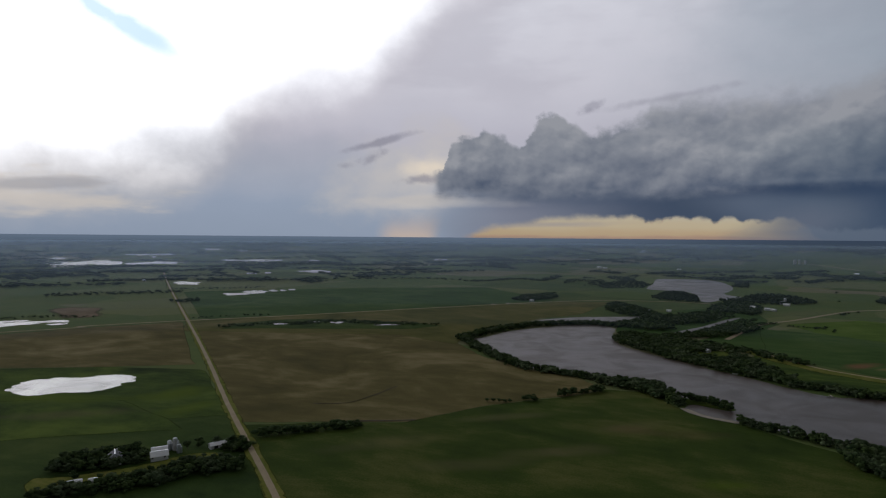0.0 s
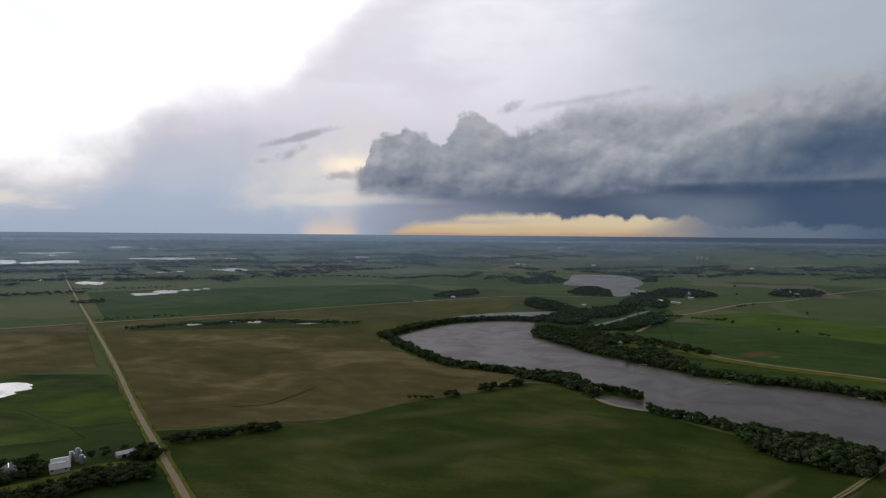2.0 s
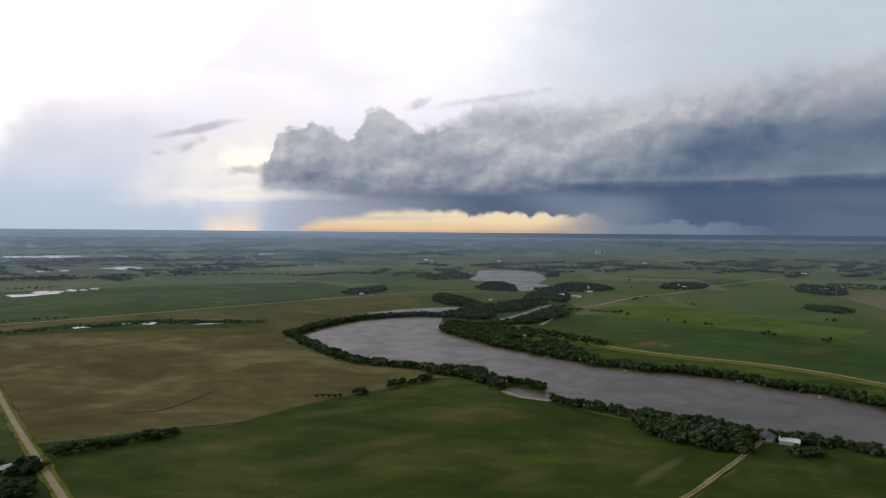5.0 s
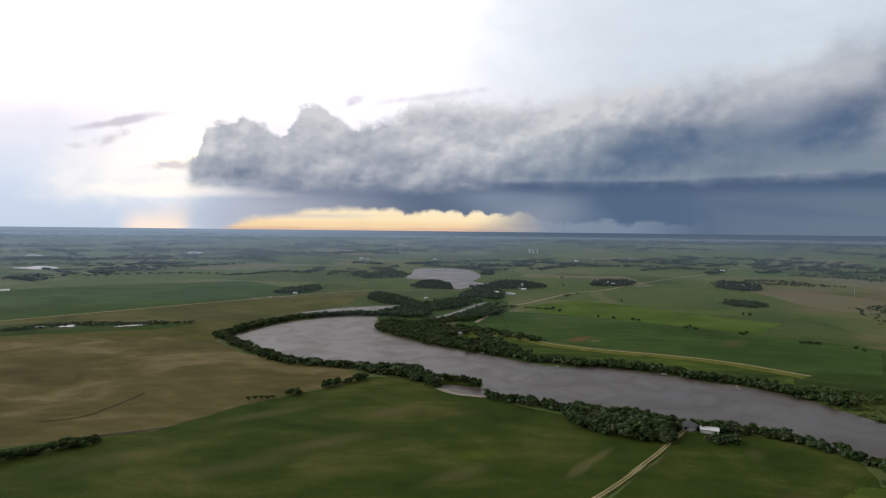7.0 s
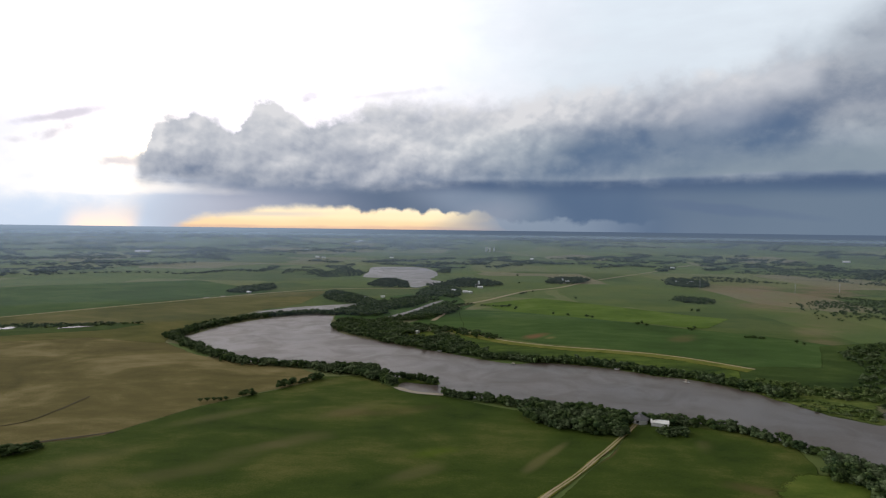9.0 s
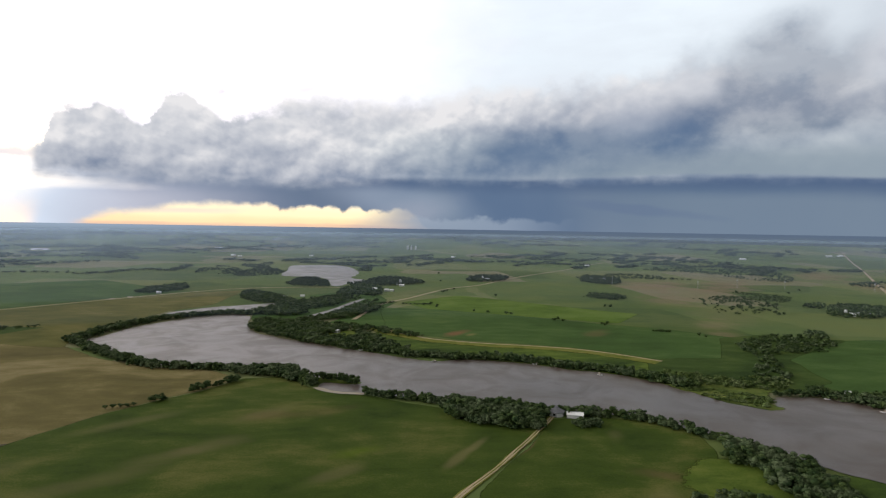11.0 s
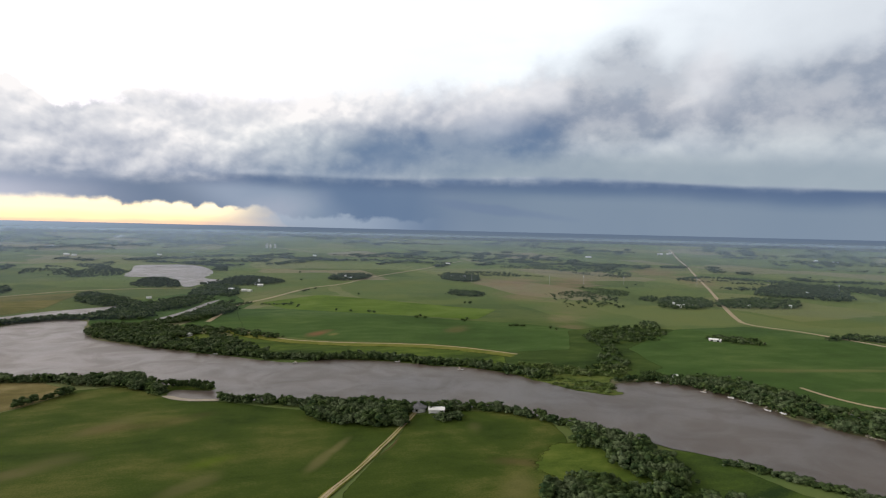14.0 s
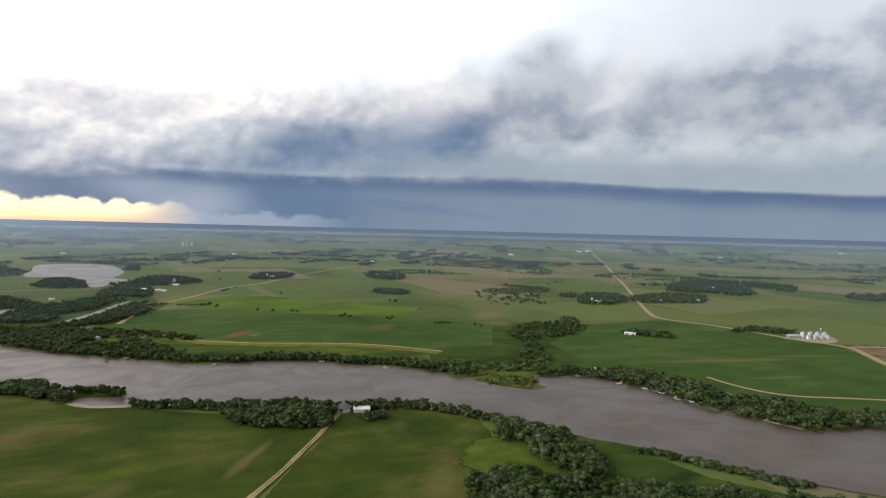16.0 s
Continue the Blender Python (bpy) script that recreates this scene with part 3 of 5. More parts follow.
def smooth_line(pts, closed=False, n=8):
    """Points along a smooth line through pts."""
    pts = [Vector((*p, 0)) for p in pts]
    k = len(pts)
    res = []
    for i in range(k if closed else k - 1):
        p0 = pts[(i - 1) % k] if closed or i > 0 else pts[0]
        p1, p2 = pts[i], pts[(i + 1) % k]
        p3 = pts[(i + 2) % k] if closed or i + 2 < k else pts[-1]
        for j in range(n):
            t = j / n
            res.append(0.5 * ((2 * p1) + (p2 - p0) * t + (2 * p0 - 5 * p1 + 4 * p2 - p3) * t * t + (3 * p1 - p0 - 3 * p2 + p3) * t ** 3))
    if not closed:
        res.append(pts[-1])
    return [(p.x, p.y) for p in res]


def straight_line(pts, n=6):
    """A closed line with straight sides and slightly eased corners."""
    res = []
    for (ax, ay), (bx, by) in zip(pts, pts[1:] + pts[:1]):
        res += [(ax + (bx - ax) * k, ay + (by - ay) * k) for k in [0.04 + 0.92 * j / (n - 1) for j in range(n)]]
    return res


def rough_edge(line, size, scale):
    """Shakes a closed line so that it looks grown, not drawn."""
    return [(x + size * noise.noise((x * scale, y * scale, 1.0)), y + size * noise.noise((x * scale, y * scale, 9.0))) for x, y in line]


def grown(line, d):
    """The closed line, moved outwards by d metres."""
    n = len(line)
    area = sum(line[k][0] * line[(k + 1) % n][1] - line[(k + 1) % n][0] * line[k][1] for k in range(n))
    res = []
    for k in range(n):
        (ax, ay), (bx, by) = line[k - 1], line[(k + 1) % n]
        t = Vector((bx - ax, by - ay)).normalized() * (1 if area > 0 else -1)
        res.append((line[k][0] + t.y * d, line[k][1] - t.x * d))
    return res


def sheet(name, line, z, mat, label, category, kind="structure", soft=0.0):
    """A flat or draped patch of ground inside a closed line."""
    bm = bmesh.new()
    rim = bm.verts.layers.float.new("rim")
    vs = [bm.verts.new((x, y, 0)) for x, y in line]
    f = bm.faces.new(vs)
    bm.normal_update()
    if f.normal.z < 0:
        f.normal_flip()
    if soft:
        bmesh.ops.inset_individual(bm, faces=[f], thickness=soft, use_even_offset=False)
    outer = set(vs) if soft else set()
    for v in bm.verts:
        v[rim] = 0.0 if v in outer else 1.0
    bmesh.ops.triangulate(bm, faces=bm.faces)
    if bm.faces and sum(f.normal.z for f in bm.faces) < 0:
        bmesh.ops.reverse_faces(bm, faces=bm.faces)
    for v in bm.verts:
        v.co.z = rise(v.co.x, v.co.y) + z
    return tagged(mesh_object(name, bm, mat), label, category, kind=kind)


def ribbon(name, pts, width, z, mat, label, category, n=10, wobble=0.3, aside=0.0):
    """A road or track along pts, slightly crowned, with uneven edges."""
    line = smooth_line(pts, n=n)
    bm = bmesh.new()
    rim = bm.verts.layers.float.new("rim")
    prev = None
    for i, (x, y) in enumerate(line):
        a, b = line[max(i - 1, 0)], line[min(i + 1, len(line) - 1)]
        d = Vector((b[0] - a[0], b[1] - a[1], 0)).normalized()
        s = Vector((-d.y, d.x, 0))
        row = []
        for o, up in ((-0.5, 0.0), (-0.36, 0.12), (0, 0.2), (0.36, 0.12), (0.5, 0.0)):
            w = aside + width * o + (wobble * noise.noise((x * 0.05, y * 0.05, o * 10)) if abs(o) > 0.3 else 0)
            q = Vector((x, y, 0)) + s * w
            row.append(bm.verts.new((q.x, q.y, rise(q.x, q.y) + z + up)))
            row[-1][rim] = 0.0 if abs(o) > 0.45 else 0.7 if abs(o) > 0.3 else 1.0
        if prev:
            for k in range(4):
                bm.faces.new((prev[k], row[k], row[k + 1], prev[k + 1]))
        prev = row
    bmesh.ops.recalc_face_normals(bm, faces=bm.faces)
    if sum(f.normal.z for f in bm.faces) < 0:
        bmesh.ops.reverse_faces(bm, faces=bm.faces)
    return tagged(mesh_object(name, bm, mat), label, category, kind="structure")


# ---------- water ----------
SOUTH_SHORE = [(39, 846), (57, 786), (78, 718), (92, 675), (107, 657), (139, 632), (164, 609), (198, 588), (206, 570), (211, 549), (222, 538), (232, 522), (241, 508), (234, 502), (226, 509), (214, 520), (206, 518), (202, 507), (206, 494), (214, 482), (226, 473),
               (251, 447), (281, 408), (312, 375), (330, 355), (361, 330), (375, 313), (383, 293), (388, 256), (393, 225), (396, 193),
               (395, 172), (400, 154), (401, 128), (403, 101), (403, 85), (404, 55), (412, 28), (425, -60), (440, -140)]
NORTH_SHORE = [(600, -140), (590, -60), (566, 16), (534, 48), (519, 61), (522, 72), (524, 95), (524, 112), (530, 134), (546, 162), (560, 191),
               (569, 221), (567, 249), (554, 272), (525, 288), (505, 273), (485, 268), (477, 291), (476, 315), (480, 340), (481, 368),
               (476, 399), (466, 427), (447, 448), (435, 478), (402, 523), (374, 545), (349, 551), (327, 583), (312, 620), (284, 677),
               (259, 735), (234, 815), (249, 904), (268, 963), (243, 996), (199, 991), (148, 963), (100, 925), (64, 875)]
lake_line = rough_edge(smooth_line(SOUTH_SHORE + NORTH_SHORE, True, 6), 3.0, 0.06)
sheet("lake", lake_line, 0.55, M_LAKE, "long calm brown-grey lake between wooded banks", "lake")
north_lake = rough_edge(smooth_line([(572, 1737), (643, 1902), (750, 2163), (824, 2172), (897, 2147), (913, 2037), (850, 1819), (776, 1672), (719, 1586),
                                     (727, 1482), (686, 1445), (636, 1417), (583, 1377), (612, 1480), (645, 1598), (632, 1667)], True, 6), 6, 0.03)
sheet("lake_north", north_lake, 0.55, M_LAKE, "smaller grey lake beyond the village trees", "lake")
backwater = rough_edge(smooth_line([(163, 1051), (202, 1079), (248, 1100), (312, 1107), (367, 1113), (305, 1051), (263, 1021), (213, 1014)], True, 6), 3, 0.06)
sheet("backwater", backwater, 0.55, M_LAKE, "shallow grey backwater behind the lake", "pond")
canal = smooth_line([(348, 928), (414, 989), (497, 1081), (531, 1104), (439, 1000), (375, 927)], True, 6)
sheet("channel", canal, 0.6, M_LAKE, "narrow grey channel among trees", "channel")
west_pond = rough_edge(smooth_line([(-388, 555), (-391, 581), (-378, 598), (-345, 606), (-326, 612), (-307, 608), (-296, 596), (-298, 580), (-302, 558), (-333, 543), (-361, 532)], True, 9), 6, 0.05)
west_pond = rough_edge(west_pond, 7, 0.13)
sheet("field_pond", west_pond, 0.55, M_POND, "shining flooded pond in a green field", "pond")
PONDS = [
    (-655, 958, 40, 22),
    (-690, 985, 35, 12),
    (-622, 990, 20, 20),
    (-595, 960, 14, 9),
    (-259, 985, 9, 10),
    (-171, 1005, 12, 12),
    (-205, 1010, 6, 4),
    (-88, 985, 22, 7),
    (-494, 1477, 32, 34),
    (-465, 1538, 32, 40),
    (-432, 1582, 11, 26),
    (-411, 1593, 8, 20),
    (-393, 1617, 10, 24),
    (-737, 1802, 30, 55),
    (-775, 1835, 20, 40),
    (-1667, 2736, 85, 150),
    (-1564, 2862, 85, 150),
    (-1653, 3511, 125, 90),
    (-1395, 2849, 58, 90),
    (-1336, 2963, 70, 130),
    (-1460, 3972, 50, 70),
    (-1290, 3975, 36, 75),
    (-1087, 3211, 62, 62),
]
PONDS += [
    (-938, 3239, 100, 95),
    (-672, 3196, 45, 105),
    (-501, 2470, 66, 85),
    (-752, 3121, 33, 70),
    (-1915, 3079, 35, 58),
    (-709, 2302, 19, 45),
    (-664, 2356, 12, 50),
    (-1550, 3324, 14, 50),
    (-2231, 3206, 14, 57),
    (-9, 3469, 36, 66),
    (805, 3473, 34, 100),
    (1314, 4105, 40, 85),
    (-415, 4560, 60, 60),
]
pond_lines = []
for i, (px, py, a, b) in enumerate(PONDS):
    turn = math.atan2(py, px) - math.pi / 2
    line = []
    for k in range(40):
        w = 2 * math.pi * k / 40
        r = 1 + 0.5 * noise.noise((math.cos(w) * 1.3 + i * 7, math.sin(w) * 1.3, 0.5)) + 0.28 * noise.noise((math.cos(w) * 5 + i, math.sin(w) * 5, 4))
        ex, ey = a * r * math.cos(w), b * r * math.sin(w)
        line.append((px + ex * math.cos(turn) - ey * math.sin(turn), py + ex * math.sin(turn) + ey * math.cos(turn)))
    pond_lines.append(line)
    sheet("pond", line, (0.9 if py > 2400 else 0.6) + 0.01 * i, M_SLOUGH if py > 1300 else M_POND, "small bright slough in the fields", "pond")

# ---------- fields ----------
FIELDS = [
    ("meadow", M_MEADOW, 0.05, 6, "dark grassland round the western farm", [(-620, 520), (-500, 300), (-300, 240), (-100, 240), (-62, 270), (-126, 408), (-162, 482), (-208, 476), (-290, 515)]),
    ("lawn", M_GLADE, 0.07, 4, "mown lawn round the house on the wooded bank", [(300, 735), (315, 770), (350, 775), (350, 720), (318, 718)]),
    ("field_corner", M_SOY_FAR, 0.05, 5, "green field corner beside the channel", [(350, 850), (408, 770), (505, 970), (570, 1040), (520, 1010), (404, 905)]),
    ("bank_meadow", M_LUSH, 0.05, 5, "rank meadow between the track and the wooded bank",
     [(352, 700), (345, 595), (410, 533), (458, 456), (494, 372), (525, 392), (572, 440), (545, 510), (508, 562), (458, 612), (414, 670), (400, 725), (392, 775)]),
]
FIELDS += [
    ("village_green", M_SOY_FAR, 0.05, 6, "grass between the channel and the village", [(262, 925), (340, 880), (404, 900), (520, 1000), (565, 1080), (600, 1190), (520, 1250), (420, 1190), (330, 1120), (290, 1020)]),
    ("stubble_field", M_STUBBLE, 0.10, 10, "brown-olive stubble field beside the gravel road",
     [(-152, 463), (-95, 465), (-30, 469), (2, 489), (38, 518), (78, 536), (110, 548), (150, 577), (135, 620), (84, 665), (41, 744), (17, 820), (-60, 905), (-200, 915), (-370, 925), (-265, 690)]),
    ("fallow_field", M_OLIVE, 0.11, 10, "olive-brown fallow field along the straight road",
     [(-380, 905), (-200, 895), (-60, 885), (17, 810), (45, 900), (90, 965), (170, 1080), (260, 1150), (372, 1370), (257, 1362), (110, 1284), (-90, 1180), (-270, 1080), (-412, 1004)]),
]
FIELDS += [
    ("marsh", M_MEADOW, 0.12, 12, "rank green marsh strip round the small ponds",
     [(-330, 925), (-250, 940), (-150, 940), (-40, 945), (0, 980), (-35, 1010), (-120, 1030), (-200, 1050), (-270, 1040), (-330, 985)]),
    ("bare_field", M_PLOUGH, 0.14, 30, "pinkish bare patch beyond the far slough", [(-716, 1138), (-700, 1177), (-644, 1162), (-595, 1062), (-634, 1044)]),
    ("bare_field", M_PLOUGH, 0.14, 30, "long thin brown strip in the green crop", [(-408, 1456), (-362, 1532), (-243, 1543), (-226, 1462), (-317, 1416)]),
    ("lake_meadow", M_LUSH, 0.10, 6, "dark wet meadow between wood and lake", [(352, 150), (388, 175), (404, 152), (392, 128), (378, 92), (384, 40), (362, 62), (344, 104), (330, 135)]),
    ("stubble_field", M_STUBBLE, 0.10, 6, "brown worked field west of the gravel road",
     [(-285, 700), (-268, 670), (-351, 655), (-464, 645), (-640, 640), (-700, 800), (-612, 857), (-522, 935), (-420, 1000)]),
]
FIELDS += [
    ("soybean_field", M_SOY, 0.12, 8, "dark green soybean field with pale thin patches",
     [(-60, 250), (-118, 392), (-146, 455), (-95, 461), (-30, 465), (2, 485), (38, 514), (78, 532), (110, 544), (152, 572), (190, 560), (198, 505), (240, 440), (262, 400), (300, 352), (322, 345),
      (260, 305), (185, 263), (120, 180), (0, 120)]),
    ("soybean_field", M_SOY, 0.12, 6, "green soybean field between the drive and the woods",
     [(195, 262), (264, 302), (318, 338), (345, 330), (378, 298), (384, 262), (362, 236), (320, 209), (262, 180), (190, 130), (110, 120)]),
    ("low_meadow", M_LUSH, 0.10, 8, "patchy bright and dark wet meadow round the pond", [(-249, 644), (-165, 482), (-208, 470), (-290, 515), (-376, 510), (-500, 500), (-560, 630), (-351, 652)]),
]
FIELDS += [
    ("hay_meadow", M_LUSH, 0.10, 8, "yellow-green hay meadow by the farm", [(-370, 512), (-329, 523), (-269, 519), (-208, 470), (-188, 445), (-233, 435), (-299, 415), (-420, 420)]),
    ("green_field", M_SOY_FAR, 0.10, 6, "dark green crop above the wooded lake bank",
     [(500, 974), (607, 888), (651, 788), (713, 656), (761, 575), (786, 478), (640, 372), (575, 436), (518, 565), (445, 643), (410, 724), (408, 780)]),
    ("hay_meadow", M_HAY, 0.10, 6, "bright green hay field beyond the dark crop", [(574, 1028), (742, 1086), (836, 757), (858, 709), (740, 650), (651, 788), (564, 929)]),
    ("grass_patch", M_GLADE, 0.14, 12, "bright grass glade between the woods", [(340, 232), (372, 215), (352, 155), (325, 158), (300, 190), (302, 212)]),
    ("bare_field", M_PLOUGH, 0.14, 10, "brown worked corner by the road bend", [(1000, 60), (975, 66), (920, 40), (905, -40), (1030, -80)]),
]
FIELDS += [
    ("green_field", M_SOY_FAR, 0.08, 10, "broad green crop east of the creek", [(600, 180), (585, 290), (690, 400), (830, 430), (1030, 340), (1025, 200), (965, 80), (860, 30), (700, -60), (600, 40)]),
    ("creek_meadow", M_MEADOW, 0.08, 10, "damp green meadow along the creek", [(545, 290), (505, 400), (560, 450), (640, 410), (760, 490), (850, 480), (900, 400), (700, 370), (630, 290)]),
    ("green_field", M_SOY_FAR, 0.08, 10, "green crop beyond the straight road", [(-400, 1030), (-90, 1200), (100, 1305), (250, 1390), (120, 1750), (-250, 1680), (-640, 1540)]),
]
for i, (name, mat, z, wob_m, label, pts) in enumerate(FIELDS):
    line = rough_edge(smooth_line(pts, True, 5) if mat is M_PLOUGH else straight_line(pts), wob_m * 0.5, 0.02)
    span = min(max(q[k] for q in pts) - min(q[k] for q in pts) for k in (0, 1))
    soft = min(45.0, 0.2 * span) if mat is M_PLOUGH else 11.0 if mat is M_GLADE else min(2.5, 0.05 * span)
    sheet(name, grown(line, min(soft, 20) * 0.75), z + 0.012 * i, mat, label, "field", soft=soft)

# ---------- roads and tracks ----------
ribbon("road_west", [(-10, 160), (-88, 329), (-128, 411), (-181, 520), (-268, 706), (-417, 1015), (-740, 1679), (-962, 2148), (-1159, 2563)], 12, 0.38, M_VERGE, "grassy verge of the gravel road", "verge", wobble=2.5)
ribbon("road_west", [(-10, 160), (-88, 329), (-128, 411), (-181, 520), (-268, 706), (-417, 1015), (-740, 1679), (-962, 2148), (-1159, 2563)], 5.6, 0.42, M_GRAVEL, "straight pale gravel road", "road")
ribbon("road_south", [(-1400, 430), (-619, 880), (-544, 943), (-417, 1015), (-279, 1082), (-90, 1188), (103, 1292), (274, 1375), (380, 1405), (470, 1392), (572, 1350), (650, 1240)], 15.0, 0.38, M_VERGE, "grassy verge of the straight cross road", "verge", wobble=3)
ribbon("road_south", [(-1400, 430), (-619, 880), (-544, 943), (-417, 1015), (-279, 1082), (-90, 1188), (103, 1292), (274, 1375), (380, 1405), (470, 1392), (572, 1350), (650, 1240)], 7.5, 0.42, M_GRAVEL, "pale gravel road between fields", "road")
ribbon("road_north_east", [(398, 865), (522, 1017), (616, 1081), (743, 1178), (822, 1228), (938, 1272), (1178, 1428), (1635, 1669), (1881, 1830), (2109, 1944)], 7.0, 0.42, M_GRAVEL, "gravel road running to the village", "road")
ribbon("track_shore", [(380, 800), (395, 769), (401, 717), (415, 668), (436, 636), (459, 608), (508, 559), (543, 507), (566, 434)], 30, 0.38, M_VERGE, "yellow-green verge of the shore track", "verge", wobble=4, aside=-8)
ribbon("track_shore", [(380, 800), (395, 769), (401, 717), (415, 668), (436, 636), (459, 608), (508, 559), (543, 507), (566, 434)], 5.0, 0.42, M_GRAVEL, "pale track above the wooded bank", "road")
DRIVE = [(100, 205), (145, 240), (191, 268), (223, 284), (264, 308), (306, 333), (322, 343)]
ribbon("drive", DRIVE, 5.2, 0.38, M_VERGE, "worn grass along the farm drive", "verge", wobble=1.6)
for side in (-0.85, 0.85):
    ribbon("drive_rut", DRIVE, 1.15, 0.46, M_GRAVEL, "pale wheel rut of the dirt drive", "road", wobble=0.7, aside=side)
ribbon("road_east", [(3898, 1782), (3666, 1657), (3205, 1414), (2720, 1157), (1990, 806), (1677, 654), (1279, 467), (1110, 384), (1061, 352), (1045, 314), (1041, 269), (1013, 197), (989, 141), (975, 92), (958, 66), (927, 52), (869, 28), (760, -20)], 8.0, 0.42, M_GRAVEL, "winding gravel road past the grain bins", "road")
ribbon("road_far", [(1836, 3208), (1845, 2982), (1821, 2687)], 9.0, 0.6, M_GRAVEL, "far gravel road across the plain", "road")
ribbon("road_branch", [(966, 74), (1004, 33), (1080, -60)], 6.0, 0.42, M_GRAVEL, "short gravel side road", "road")
ribbon("track_east_shore", [(650, 165), (633, 136), (625, 106), (631, 80), (653, 48), (680, 5)], 4.5, 0.42, M_GRAVEL, "pale shore lane behind the trees", "road")
sheet("beach", rough_edge(smooth_line([(197, 510), (203, 507), (207, 494), (215, 483), (227, 474), (224, 469), (208, 482), (199, 497)], True, 5), 0.6, 0.1), 0.62, M_SAND, "small pale sand beach on the lake", "beach")
sheet("spit", rough_edge(smooth_line([(196, 562), (206, 566), (210, 549), (221, 538), (231, 522), (240, 508), (234, 503), (225, 511), (213, 522), (204, 520), (198, 535)], True, 5), 1, 0.1), 0.64, M_GLADE, "low grassy spit reaching into the lake", "grass", soft=2)
for lot, wide in (((108, 1304), 9), ((140, 1324), 8)):
    ring = [(lot[0] + wide * (0.7 + 0.4 * noise.noise((k, wide, 2.0))) * math.cos(k * 0.7), lot[1] + wide * 0.8 * math.sin(k * 0.7)) for k in range(9)]
    sheet("gravel_lot", smooth_line(ring, True, 4), 0.5, M_SAND, "pale gravel lot beside the road", "lot")
ribbon("ditch", [(-72, 467), (-55, 469), (-37, 470), (-20, 472)], 2.6, 0.40, M_SOIL, "dark wet ditch along the field edge", "ditch", wobble=1.2)
ribbon("furrow", [(-107, 516), (-78, 521), (-56, 553), (-42, 579)], 1.2, 0.36, M_SOIL, "faint dark furrow in the stubble", "furrow", wobble=1.4)
sheet("gravel_yard", rough_edge(smooth_line([(985, 150), (1010, 140), (1050, 100), (1000, 88), (975, 110)], True, 5), 3, 0.05), 0.38, M_SAND, "pale gravel yard of the grain bins", "yard")
sheet("reed_point", rough_edge(smooth_line([(478, 360), (476, 330), (474, 300), (484, 268), (500, 262), (508, 280), (532, 296), (552, 300), (530, 335), (512, 375)], True, 6), 4, 0.1), 0.68, M_REED, "yellow-green reed bed on the point", "reeds", soft=5)


# ---------- trees ----------
def ico_lump(seed, r, sub):
    bm = bmesh.new()
    bmesh.ops.create_icosphere(bm, subdivisions=sub, radius=1)
    for v in bm.verts:
        v.co *= r * (1 + 0.35 * noise.noise(v.co * 1.7 + Vector((seed * 3.1, 0, 0))))
    vs = np.array([v.co[:] for v in bm.verts])
    fs = [[v.index for v in f.verts] for f in bm.faces]
    bm.free()
    return vs, fs


def crown_shape(seed, lumps, leaves, sub=1, leaf=0.16):
    """A crown of unit height over a short bole: uneven lumps and loose leaf clumps on them."""
    rng = np.random.RandomState(seed)
    V, F, o = [], [], 0
    for k in range(lumps):
        r = rng.uniform(0.11, 0.21) * (1.5 if k == 0 else 1)
        c = np.array([0, 0, 0.55]) if k == 0 else np.array([*(rng.normal(0, 0.19, 2)), rng.uniform(0.26, 0.88)])
        c[:2] *= 1.25 - abs(c[2] - 0.5)
        vs, fs = ico_lump(seed * 31 + k, r, sub)
        vs = vs * np.array([1, 1, 0.85]) + c
        V.append(vs)
        F += [[i + o for i in f] for f in fs]
        o += len(vs)
        for j in range(leaves // lumps):
            d = rng.normal(0, 1, 3)
            d[2] = abs(d[2]) * 0.9 - 0.25
            d /= np.linalg.norm(d)
            p = c + d * r * rng.uniform(0.92, 1.2)
            u = np.cross(d, rng.normal(0, 1, 3))
            u /= np.linalg.norm(u)
            w = np.cross(d, u) + d * rng.uniform(-0.6, 0.6)
            s = leaf * rng.uniform(0.35, 0.75)
            V.append(np.array([p - u * s, p - w * s * 0.6, p + u * s, p + w * s * 0.7]))
            F.append([o, o + 1, o + 2, o + 3])
            o += 4
    return np.concatenate(V), F


def bole_shape(seed):
    rng = np.random.RandomState(seed)
    V, F = [], []

    def limb(a, b, ra, rb):
        o = sum(len(v) for v in V)
        d = np.array(b) - np.array(a)
        u = np.cross(d, [0.3, 0.9, 0.1])
        u /= np.linalg.norm(u)
        w = np.cross(d / np.linalg.norm(d), u)
        for p, r in ((a, ra), (b, rb)):
            V.append(np.array([np.array(p) + r * (math.cos(t) * u + math.sin(t) * w) for t in np.arange(5) * 2 * math.pi / 5]))
        for k in range(5):
            j = (k + 1) % 5
            F.append([o + k, o + j, o + 5 + j, o + 5 + k])
    limb((0, 0, -0.02), (0.01, 0.0, 0.5), 0.03, 0.016)
    for k in range(4):
        t = k * 1.6 + rng.uniform(0, 0.8)
        limb((0, 0, 0.25 + 0.07 * k), (0.2 * math.cos(t), 0.2 * math.sin(t), 0.5 + 0.08 * k), 0.014, 0.005)
    return np.concatenate(V), F


